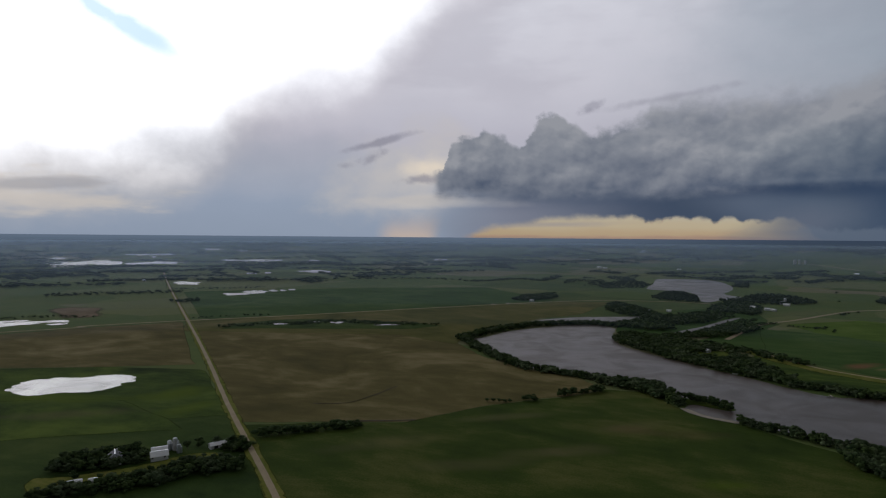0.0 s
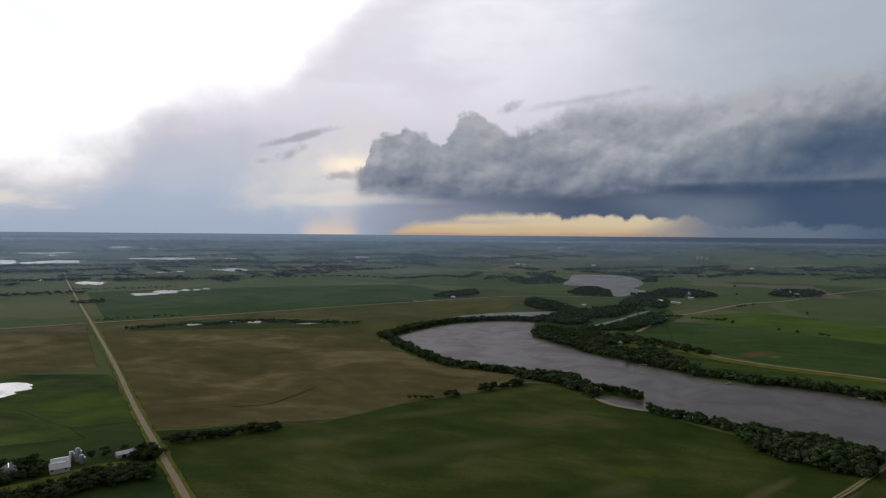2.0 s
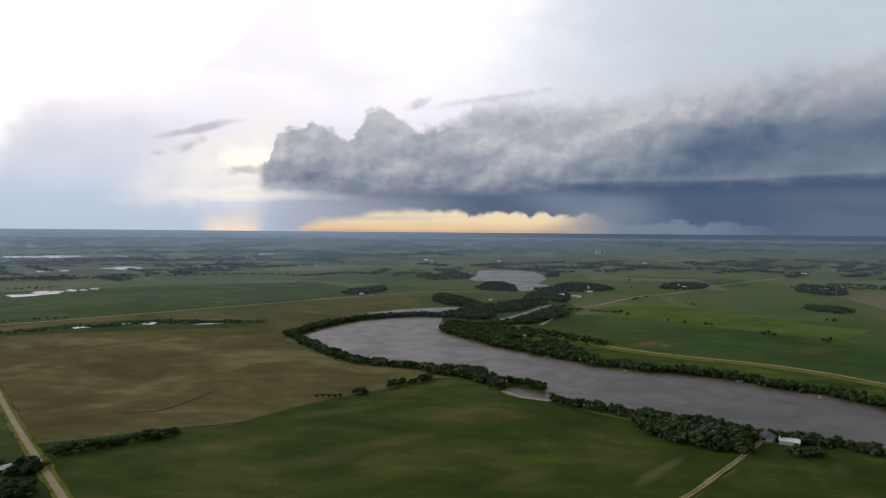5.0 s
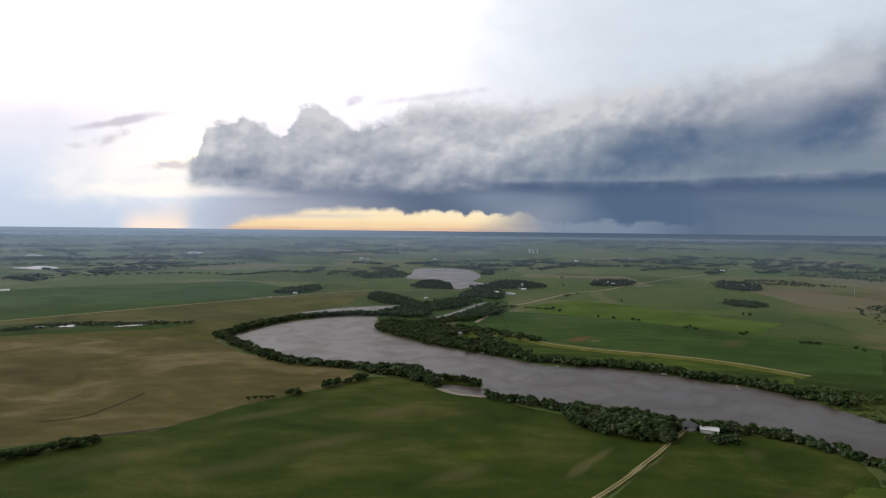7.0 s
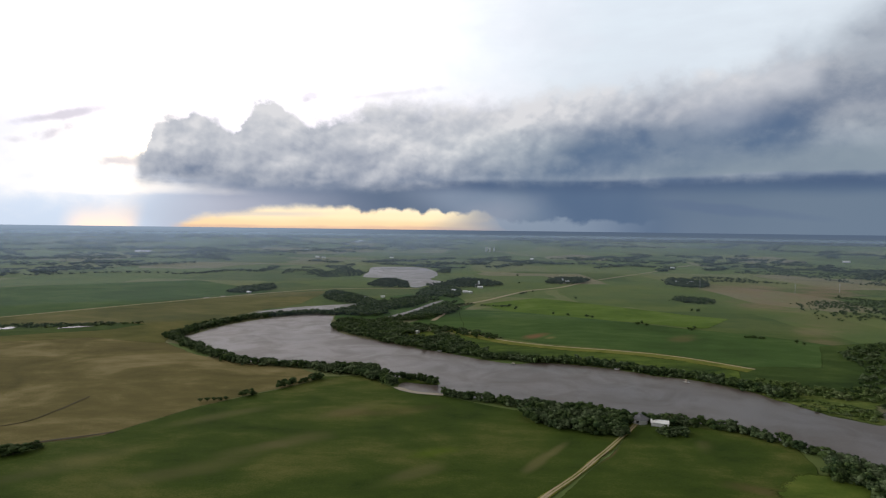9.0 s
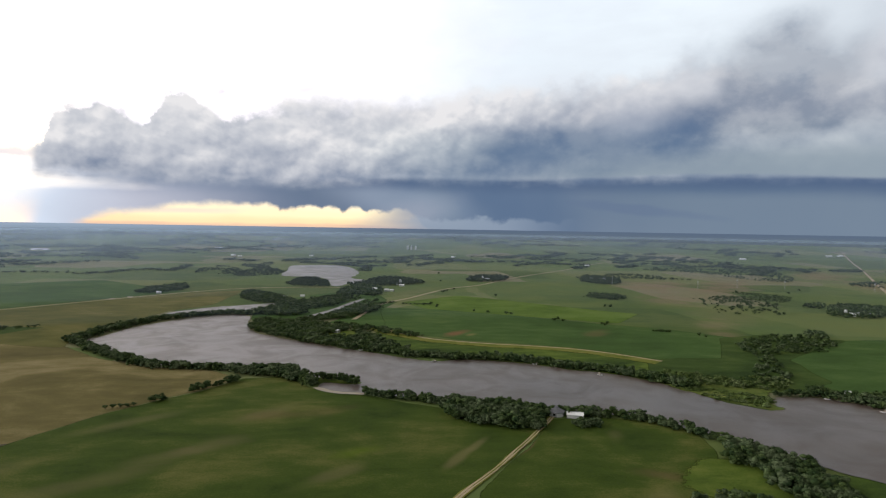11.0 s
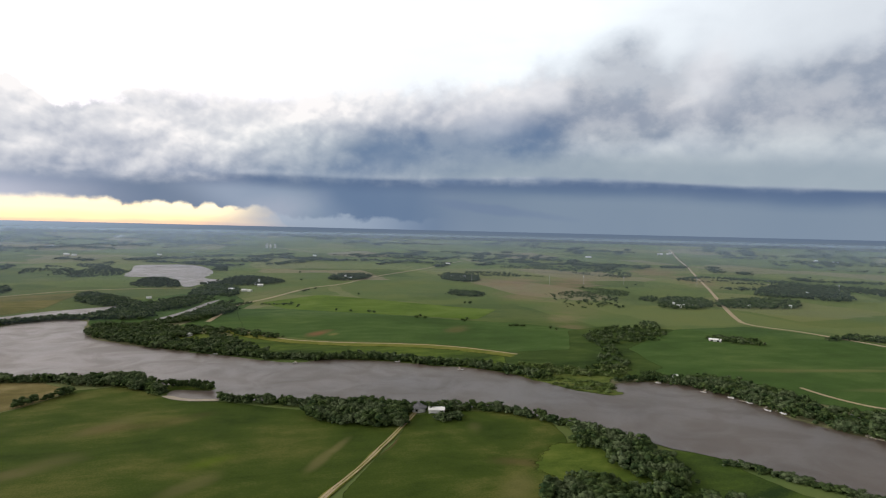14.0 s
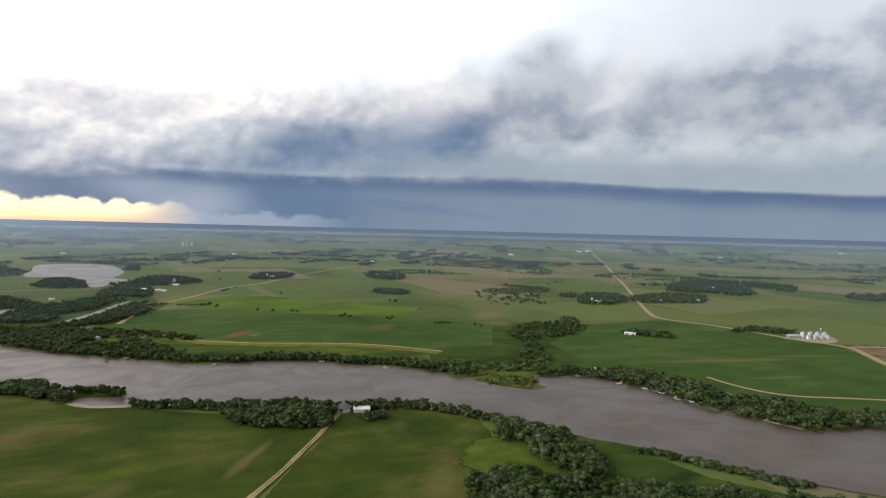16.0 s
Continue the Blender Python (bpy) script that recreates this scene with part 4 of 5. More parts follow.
NEAR = [crown_shape(s, 13, 169, 1, 0.10) for s in (1, 2, 3, 4, 5, 6, 7, 8)]
MID = [crown_shape(s, 8, 64, 1, 0.14) for s in (11, 12, 13, 14)]
SPECK = [(v * np.array([2.5, 2.5, 1.0]), f) for v, f in (crown_shape(s, 2, 4, 0, 0.25) for s in (31, 32, 33))]
FAR = [(v * np.array([1.35, 1.35, 1.0]), f) for v, f in (crown_shape(s, 3, 9, 1, 0.22) for s in (21, 22, 23))]
BUSH = [(v * np.array([1.5, 1.5, 0.9]) - np.array([0, 0, 0.12]), f) for v, f in MID]


def joined(name, places, shapes, mat, label, category, seed=0, boles=None):
    """Many trees as one mesh: places are (x, y, height)."""
    rng = np.random.RandomState(seed)
    V, idx, sizes, o = [], [], [], 0
    flat_shapes = [(v, np.concatenate([np.array(q) for q in f]), np.array([len(q) for q in f])) for v, f in shapes]
    for x, y, h in places:
        v, ind, sz = flat_shapes[rng.randint(len(flat_shapes))]
        a = rng.uniform(0, 2 * math.pi)
        w = h * rng.uniform(1.0, 1.6)
        c, s = math.cos(a), math.sin(a)
        q = np.stack([(v[:, 0] * c - v[:, 1] * s) * w + x, (v[:, 0] * s + v[:, 1] * c) * w + y, v[:, 2] * h - 0.10 * h + rise(x, y)], 1)
        V.append(q)
        idx.append(ind + o)
        sizes.append(sz)
        o += len(v)
    V, idx, sizes = np.concatenate(V), np.concatenate(idx), np.concatenate(sizes)
    me = bpy.data.meshes.new(name)
    me.vertices.add(len(V))
    me.vertices.foreach_set("co", V.ravel())
    me.loops.add(len(idx))
    me.loops.foreach_set("vertex_index", idx.astype(np.int32))
    me.polygons.add(len(sizes))
    me.polygons.foreach_set("loop_start", np.concatenate([[0], np.cumsum(sizes)[:-1]]).astype(np.int32))
    me.update(calc_edges=True)
    me.validate()
    me.materials.append(mat)
    return tagged(new(name, me), label, category, kind="stuff")


def inside(pts, line):
    p, l = np.asarray(pts, float), np.asarray(line, float)
    x, y = p[:, 0], p[:, 1]
    r = np.zeros(len(p), bool)
    for (x0, y0), (x1, y1) in zip(l, np.roll(l, -1, 0)):
        if y0 != y1:
            r ^= ((y0 > y) != (y1 > y)) & (x < (x1 - x0) * (y - y0) / (y1 - y0) + x0)
    return r


WATERS = [lake_line, north_lake, backwater, canal, west_pond, *pond_lines[:14]]


def dry(pts):
    keep = np.ones(len(pts), bool)
    for w in WATERS:
        keep &= ~inside(pts, w)
    return [p for p, k in zip(pts, keep) if k]


def in_area(line, gap, lo, hi, seed, density=1.0):
    """Tree places strewn in a closed area."""
    rng = np.random.RandomState(seed)
    l = np.array(smooth_line(line, True, 4))
    x0, y0 = l.min(0)
    x1, y1 = l.max(0)
    g = [(x + rng.uniform(-0.45, 0.45) * gap, y + rng.uniform(-0.45, 0.45) * gap) for x in np.arange(x0, x1, gap) for y in np.arange(y0, y1, gap)]
    g = [p for p, k in zip(g, inside(g, l)) if k] if g else []
    g = [p for p in g if rng.rand() < density * (0.6 + 0.8 * (noise.noise((p[0] * 0.02, p[1] * 0.02, seed)) * 0.5 + 0.5))]
    return [(x, y, rng.uniform(lo, hi)) for x, y in (dry(g) if g else [])]


def along(line, width, gap, lo, hi, seed, side=0.0):
    """Tree places strewn along a line."""
    rng = np.random.RandomState(seed)
    pts = smooth_line(line, n=12)
    res, run = [], 0.0
    for (ax, ay), (bx, by) in zip(pts, pts[1:]):
        d = math.hypot(bx - ax, by - ay)
        if d == 0:
            continue
        run += d * max(width / gap, 1) / gap
        while run > 0:
            run -= 1
            t, o = rng.rand(), (rng.rand() - 0.5 + side) * width
            res.append((ax + (bx - ax) * t - (by - ay) / d * o, ay + (by - ay) * t + (bx - ax) / d * o))
    return [(x, y, rng.uniform(lo, hi)) for x, y in (dry(res) if res else [])]


BANK = "dense dark green broadleaf trees on the lake bank"
GROVE = "dark green grove among the far fields"
joined("woods", along([(28, 850), (50, 887), (85, 937), (140, 982), (195, 1006), (245, 1010), (285, 985)], 18, 5, 7, 10, 1), MID, M_LEAF, BANK, "trees")
joined("woods", along([(30, 850), (44, 795), (64, 728), (80, 683), (95, 660), (130, 634), (160, 606)], 13, 4.5, 6, 9, 2), MID, M_LEAF, BANK, "trees")
joined("woods", in_area([(150, 600), (175, 603), (206, 585), (206, 545), (200, 514), (194, 520), (186, 556), (168, 580)], 4.6, 7, 9.5, 3), NEAR, M_LEAF, BANK, "trees")
joined("woods", along([(226, 474), (250, 442), (278, 406), (305, 374), (326, 352), (355, 328), (370, 312), (380, 292), (384, 262), (388, 240)], 9, 4, 4, 8.5, 5), NEAR, M_LEAF, BANK, "trees")
joined("woods", in_area([(260, 397), (257, 373), (275, 341), (294, 327), (312, 343), (322, 352), (308, 388), (287, 416)], 4.4, 5, 10, 6), NEAR, M_LEAF, "rounded grove of broadleaf trees by the lake house", "trees")
joined("woods", in_area([(322, 322), (336, 324), (342, 316), (334, 308), (322, 312)], 4.0, 3.5, 5.5, 61), NEAR, M_LEAF, "clump of trees beside the white shed", "trees")
joined("woods", in_area([(350, 218), (361, 205), (343, 188), (332, 161), (337, 142), (363, 153), (381, 178), (388, 205), (384, 235)], 4.2, 4.5, 9.5, 7), NEAR, M_LEAF, "mixed trees between glade and lake", "trees")
joined("woods", in_area([(256, 175), (287, 191), (304, 183), (314, 167), (324, 137), (344, 100), (366, 62), (388, 10), (372, 0), (330, 30), (225, 130)], 4.5, 4.5, 10, 8), NEAR, M_LEAF, "thick mixed wood near the lake", "trees")
joined("woods", along([(398, 140), (399, 118), (400, 95), (401, 70), (403, 45)], 7, 3.4, 3.5, 6, 9), BUSH, M_LEAF, "low willow scrub at the water's edge", "shrubs")
joined("woods", [p for p in in_area([(236, 839), (261, 742), (285, 680), (318, 617), (338, 579), (352, 629), (356, 692), (352, 779), (306, 869), (270, 915)], 5.4, 5, 10, 10)
                 if not (300 < p[0] < 350 and 722 < p[1] < 768 + (p[0] - 325) * 0.3)], MID, M_LEAF, BANK, "trees")
joined("woods", along([(345, 590), (372, 556), (410, 533), (446, 488), (458, 456), (478, 434), (488, 402), (494, 372), (492, 345)], 18, 4.6, 4.5, 9.5, 11), MID, M_LEAF, BANK, "trees")
joined("woods", along([(300, 880), (340, 830), (372, 790), (392, 735), (402, 690)], 26, 7, 5, 8, 62), MID, M_LEAF, "ragged trees behind the wooded bank", "trees")
joined("woods", in_area([(490, 372), (520, 392), (566, 340), (600, 318), (560, 300), (512, 335)], 6.5, 4, 7.5, 63, 0.7), MID, M_WILLOW, "scattered bushes in the marshy creek mouth", "trees")
joined("woods", in_area([(723, 446), (832, 469), (884, 453), (946, 464), (853, 390), (763, 377), (732, 395), (679, 374), (607, 316), (566, 338), (669, 384)], 8, 4, 8.5, 12, 0.62), MID, M_LEAF, "creek-side grove of dark trees", "trees")
joined("woods", in_area([(559, 275), (569, 221), (546, 162), (524, 112), (519, 61), (566, 16), (620, -60), (660, -60), (608, 18), (579, 61), (596, 83), (585, 121), (603, 158), (610, 198), (619, 223), (592, 254), (577, 284)], 5.4, 4.5, 10, 13), MID, M_LEAF, BANK, "trees")
joined("woods", along([(535, 292), (560, 280), (580, 265)], 8, 4.5, 5, 8, 64), MID, M_LEAF, BANK, "trees")
joined("woods", in_area([(480, 352), (480, 300), (486, 278), (504, 276), (522, 294), (506, 330), (498, 360)], 4.6, 1.6, 4.6, 65, 0.9), BUSH, M_WILLOW, "low shrubs among the reeds on the point", "shrubs")
AREAS = [
    ([(299, 1000), (336, 1093), (422, 1112), (527, 1174), (521, 1110), (409, 1026), (339, 962)], 11, 4, 8, "mixed trees between backwater and channel"),
    ([(353, 905), (403, 963), (532, 1082), (530, 1042), (429, 933), (367, 876)], 10, 4, 7, "tree row along the channel bank"),
    ([(462, 1742), (474, 1846), (600, 2080), (655, 2100), (600, 1800)], 12, 5, 8, "trees on the west shore of the far lake"),
    ([(323, 1217), (353, 1057), (393, 1009), (465, 1059), (494, 1180), (405, 1121), (397, 1291), (365, 1333)], 9, 7, 10, "village trees round the backwater"),
    ([(285, 985), (330, 940), (370, 985), (350, 1050), (300, 1030)], 8, 7, 10, "dark trees between lake and backwater"),
    ([(315, 894), (332, 872), (423, 899), (500, 974), (501, 1020), (429, 956), (353, 905)], 8, 6, 9, "trees along the channel"),
]
AREAS += [
    ([(504, 1175), (556, 1183), (581, 1146), (662, 1292), (647, 1378), (573, 1307)], 10, 7, 10, "village trees among the houses"),
    ([(647, 1378), (731, 1338), (834, 1376), (852, 1527), (795, 1552), (636, 1417)], 11, 8, 11, "village trees by the far lake"),
    ([(497, 1451), (539, 1384), (577, 1396), (625, 1568), (599, 1619), (538, 1551)], 10, 8, 11, "wood on the far lake shore"),
    ([(588, 2219), (605, 1917), (612, 1788), (660, 1960), (654, 2131), (740, 2335), (700, 2400)], 14, 8, 11, GROVE),
    ([(375, 1888), (425, 1822), (472, 1780), (530, 2000), (523, 2242), (407, 2048)], 15, 8, 11, GROVE),
    ([(155, 1394), (211, 1388), (274, 1458), (278, 1542), (219, 1513)], 10, 7, 10, "dark grove beside the gravel road"),
]
AREAS += [
    ([(1269, 475), (1316, 397), (1390, 361), (1524, 408), (1496, 478), (1397, 510)], 10, 7, 10, "trees round a farmstead"),
    ([(1162, 552), (1171, 495), (1259, 483), (1364, 537), (1334, 606)], 10, 7, 11, "trees round a farmstead"),
    ([(975, 220), (1045, 203), (1066, 150), (1030, 150), (1022, 175), (1007, 204)], 7, 6, 9, "shelter belt behind the grain bins"),
    ([(854, 335), (883, 321), (885, 273), (857, 268), (850, 312)], 7, 5, 8, "tree row behind the white machine shed"),
    ([(1604, 513), (1613, 419), (1633, 321), (1911, 376), (1849, 269), (2068, 302), (2102, 463), (1996, 587)], 13, 8, 12, GROVE),
    ([(1918, 854), (1906, 753), (1998, 537), (2188, 589), (2154, 851)], 14, 8, 12, GROVE),
]
AREAS += [
    ([(1763, 137), (1764, 62), (1946, 69), (1905, 137)], 13, 8, 12, GROVE),
    ([(2480, 277), (2693, 98), (2983, 109), (2685, 282)], 17, 8, 12, GROVE),
    ([(1168, 769), (1270, 688), (1413, 750), (1397, 858), (1254, 834)], 8, 3, 6.5, "open scrub in the rough pasture"),
    ([(1245, 633), (1243, 591), (1331, 640)], 10, 6, 9, GROVE),
    ([(1258, 1240), (1274, 1136), (1408, 1241), (1436, 1390)], 11, 8, 11, "farm grove of dark trees"),
    ([(967, 927), (1003, 869), (1066, 927), (1033, 985)], 9, 6, 9, "dense dark thicket in the meadow"),
    ([(1481, 1333), (1587, 1209), (1697, 1294), (1583, 1426)], 15, 7, 10, GROVE),
    ([(1863, 1560), (1924, 1333), (1761, 957), (2105, 1120), (2601, 1602), (2165, 1621)], 18, 8, 12, GROVE),
]
AREAS += [
    ([(964, 1373), (1069, 1345), (1177, 1476), (1093, 1512)], 11, 8, 11, "farm grove of dark trees"),
    ([(-227, 361), (-202, 367), (-184, 380), (-190, 400), (-212, 398), (-235, 384)], 4.8, 4.5, 7.5, "dark farm grove west of the barns"),
    ([(-215, 322), (-177, 333), (-153, 348), (-133, 361), (-117, 371), (-122, 384), (-158, 374), (-183, 348), (-208, 334)], 4.8, 4.5, 7.5, "dark shelter belt along the farm yard"),
    ([(-163, 408), (-143, 420), (-128, 414), (-128, 398), (-140, 398), (-146, 412)], 4.8, 4.5, 7.5, "trees round the long shed"),
]
for i, (line, gap, lo, hi, label) in enumerate(AREAS):
    r = math.hypot(*line[0])
    places = in_area(line, gap, lo, hi, 200 + i, 1.1)
    if r > 1900 or label.startswith("open scrub"):
        places = [(p[0], p[1], p[2] * 0.75) for p in places if noise.noise((p[0] * 0.011, p[1] * 0.011, i)) > -0.05] or places
    joined("woods", places, NEAR if r < 600 else MID if r < 1500 else FAR, M_LEAF if r < 1500 else M_LEAF_FAR, label, "trees", seed=i)

BELTS = [
    ([(-30, 992), (-5, 992)], 14, 7, 3, 5),
    ([(-245, 985), (-170, 1022), (-100, 1003), (-40, 998)], 40, 5, 1.8, 3.6),
    ([(-345, 952), (-250, 998)], 30, 5.5, 1.8, 3.6),
    ([(560, 1005), (600, 975)], 9, 6, 3, 5),
    ([(505, 1010), (555, 1035)], 11, 6, 4, 6),
    ([(745, 1160), (770, 1185)], 10, 6, 3, 5),
    ([(727, 573), (745, 560)], 8, 5, 3, 5),
    ([(1060, 600), (1120, 650), (1250, 720)], 70, 18, 4, 8),
    ([(1000, 640), (1080, 700), (1180, 800)], 50, 20, 3, 6),
    ([(1700, 620), (1850, 480), (1900, 420)], 50, 13, 7, 11),
]
BELTS += [
    ([(2250, 560), (2500, 300), (2650, 100)], 36, 15, 8, 11),
    ([(1350, 1350), (1500, 1250), (1620, 1150)], 20, 13, 6, 9),
    ([(-1050, 1830), (-930, 1900), (-800, 1930)], 50, 12, 8, 11),
    ([(-900, 1400), (-760, 1470), (-640, 1530)], 60, 14, 5, 9),
    ([(-560, 1290), (-520, 1330)], 40, 11, 6, 9),
    ([(-700, 1600), (-560, 1640), (-480, 1670)], 30, 14, 4, 7),
    ([(-420, 1040), (-350, 1080), (-300, 1100)], 16, 12, 3, 5),
    ([(-720, 1010), (-660, 1045), (-590, 1040)], 24, 12, 3, 5),
    ([(106, 1958), (216, 2072), (275, 2099), (322, 2030), (427, 2276)], 36, 13, 7, 10),
]
BELTS += [
    ([(-300, 2030), (-60, 2090), (106, 1958)], 24, 14, 6, 9),
    ([(860, 1800), (960, 2000), (930, 2180)], 40, 13, 7, 10),
    ([(700, 1460), (780, 1520), (850, 1540)], 30, 11, 6, 9),
    ([(-1950, 2450), (-1500, 2620), (-1150, 2700), (-700, 2800)], 90, 17, 8, 12),
    ([(-1500, 3050), (-1000, 3050), (-500, 3080)], 90, 18, 8, 12),
    ([(-500, 2900), (-100, 3000), (300, 2950)], 60, 20, 8, 12),
    ([(-1700, 2110), (-1566, 2194), (-1424, 2310), (-1420, 2540), (-1276, 2740)], 80, 16, 9, 13),
    ([(-1000, 2900), (-800, 2891), (-615, 3017), (-380, 2960)], 110, 17, 9, 13),
]
for i, (line, width, gap, lo, hi) in enumerate(BELTS):
    near = math.hypot(*line[0]) < 620
    far = math.hypot(*line[0]) > 1500
    places = along(line, width, gap, lo, hi, 100 + i)
    joined("tree_belt", places, NEAR if near else FAR if far else MID, M_LEAF_FAR if far else M_LEAF,
           "low dark bushes along a field edge" if hi < 7 else "dark green shelter belt among the fields", "trees", seed=i)

# shelter belts and groves that streak the far country
rng = np.random.RandomState(5)
far_places = []
for k in range(720):
    a = radians(rng.uniform(-50, 100))
    near_r = 1900 if a < 0 else 2250
    r = near_r + (4630 - near_r) * rng.rand() ** 0.75
    cx, cy = r * math.sin(a), r * math.cos(a)
    if noise.noise((cx * 0.0012, cy * 0.0012, 7)) < -0.16 + 0.1 * (a > 0.3):
        continue
    ang = radians(28 if rng.rand() < 0.65 else 118) + rng.normal(0, 0.08)
    length, wide = rng.uniform(60, 420), rng.uniform(10, 45)
    n = int(min(36, length * wide / 300) + 7)
    for j in range(n):
        u, v = rng.uniform(-0.5, 0.5) * length, rng.normal(0, 0.35) * wide
        x, y = cx + u * math.cos(ang) - v * math.sin(ang), cy + u * math.sin(ang) + v * math.cos(ang)
        if math.hypot(x, y) < 4640:
            far_places.append((x, y, rng.uniform(8, 14)))
far_places = [(p[0], p[1], h) for p, h in zip([q[:2] for q in far_places], [q[2] for q in far_places]) if not inside([p], north_lake)[0]]
joined("distant_trees", far_places, SPECK, M_LEAF_FAR, "scattered shelter belts and groves far across the plain", "trees", seed=77)


# ---------- building kit ----------
def box(bm, x, y, z, sx, sy, sz, turn=0.0):
    """A box with its base centre at (x, y, z)."""
    m = Matrix.Translation((x, y, z + sz / 2)) @ Matrix.Rotation(turn, 4, "Z") @ Matrix.Diagonal((sx, sy, sz, 1))
    bmesh.ops.create_cube(bm, size=1, matrix=m)
    return bm


def prism(bm, outline, y0, y1):
    """An upright outline (x, z) drawn out along y."""
    a = [bm.verts.new((x, y0, z)) for x, z in outline]
    b = [bm.verts.new((x, y1, z)) for x, z in outline]
    bm.faces.new(a[::-1])
    bm.faces.new(b)
    n = len(outline)
    for k in range(n):
        j = (k + 1) % n
        bm.faces.new((a[k], a[j], b[j], b[k]))
    bmesh.ops.recalc_face_normals(bm, faces=bm.faces)
    return bm


def lathe(bm, profile, n=24, x=0.0, y=0.0):
    """A turned body from a profile (radius, height)."""
    prev = None
    for r, z in profile:
        ring = [bm.verts.new((x + max(r, 0.01) * math.cos(2 * math.pi * k / n), y + max(r, 0.01) * math.sin(2 * math.pi * k / n), z)) for k in range(n)]
        if prev:
            for k in range(n):
                j = (k + 1) % n
                bm.faces.new((prev[k], prev[j], ring[j], ring[k]))
        prev = ring
    bm.faces.new(prev)
    return bm


def thing(name, label, category, x, y, turn=0.0, group=""):
    ob = tagged(new(name), label, category, group)
    ob.matrix_world = pose(x, y, rise(x, y) + 0.06, 0, 0, turn)
    return ob


def opening(owner, x, y, z, w, h, face, name="window"):
    """A window or door on a wall that faces along x ('x') or y ('y'); sign by the place."""
    bm = bmesh.new()
    d = 0.14
    size = (d, w, h) if face == "x" else (w, d, h)
    box(bm, x, y, z, *size)
    ob = part(name, bm, M_WHITE if name == "window" else M_WOOD, owner)
    bm = bmesh.new()
    size = (d + 0.06, w - 0.24, h - 0.24) if face == "x" else (w - 0.24, d + 0.06, h - 0.24)
    box(bm, x, y, z + 0.12, *size)
    part("pane" if name == "window" else "panel", bm, M_DARK, ob, "dark glass pane" if name == "window" else "")
    return ob


def gabled(name, label, category, x, y, turn, w, l, h, ridge, walls=None, roof=None, doors=(), windows=(), group="", chimney=False):
    """A gabled building, w wide and l long, with its ridge along its own y."""
    ob = thing(name, label, category, x, y, turn, group)
    bm = bmesh.new()
    prism(bm, [(-w / 2, -0.3), (w / 2, -0.3), (w / 2, h), (0, h + ridge), (-w / 2, h)], -l / 2, l / 2)
    part("wall", bm, walls or M_WHITE, ob)
    slope = math.hypot(w / 2, ridge)
    for s in (-1, 1):
        bm = bmesh.new()
        over, t = 0.45, 0.16
        nx, nz = s * ridge / slope, (w / 2) / slope
        ex, ez = s * (w / 2 + over), h - over * ridge / (w / 2)
        prism(bm, [(0, h + ridge + 0.03), (ex, ez + 0.03), (ex + nx * t, ez + nz * t + 0.03), (0, h + ridge + t / nz + 0.03)], -l / 2 - 0.4, l / 2 + 0.4)
        part("roof_slope", bm, roof or M_LIMEWASH, ob)
    bm = bmesh.new()
    box(bm, 0, 0, h + ridge + 0.14, 0.5, l + 0.8, 0.12)
    part("ridge_cap", bm, M_STEEL, ob)
    for side, place, dw, dh in doors:
        opening(ob, place if side in "sn" else (w / 2 if side == "e" else -w / 2), place if side in "ew" else (l / 2 if side == "n" else -l / 2),
                0.0, dw, dh, "y" if side in "sn" else "x", "door")
    for side, place, z in windows:
        opening(ob, place if side in "sn" else (w / 2 if side == "e" else -w / 2), place if side in "ew" else (l / 2 if side == "n" else -l / 2),
                z, 1.3, 1.4, "y" if side in "sn" else "x")
    if chimney:
        bm = bmesh.new()
        box(bm, w * 0.18, l * 0.2, h + ridge * 0.3, 0.8, 0.8, ridge * 0.7 + 1.2)
        part("chimney", bm, M_CONCRETE, ob, "brick chimney stack")
    return ob


def silo(x, y, r, h, label, mat=None, dome=None, group="silos"):
    ob = thing("silo", label, "silo", x, y, 0, group)
    bm = bmesh.new()
    prof = []
    z = -0.3
    while z < h:
        prof += [(r, z), (r, z + 1.1), (r * 1.025, z + 1.15), (r * 1.025, z + 1.3)]
        z += 1.4
    lathe(bm, prof + [(r, h)], 24)
    part("barrel", bm, mat or M_CONCRETE, ob)
    bm = bmesh.new()
    lathe(bm, [(r * 1.04, h - 0.1)] + [(r * 1.04 * math.cos(a), h + r * 0.85 * math.sin(a)) for a in np.linspace(0, 1.5, 7)], 24)
    part("dome", bm, dome or M_STEEL, ob, "rounded metal dome cap")
    bm = bmesh.new()
    box(bm, r + 0.45, 0, 0, 0.9, 1.1, h - 0.5)
    part("chute", bm, M_STEEL, ob)
    return ob


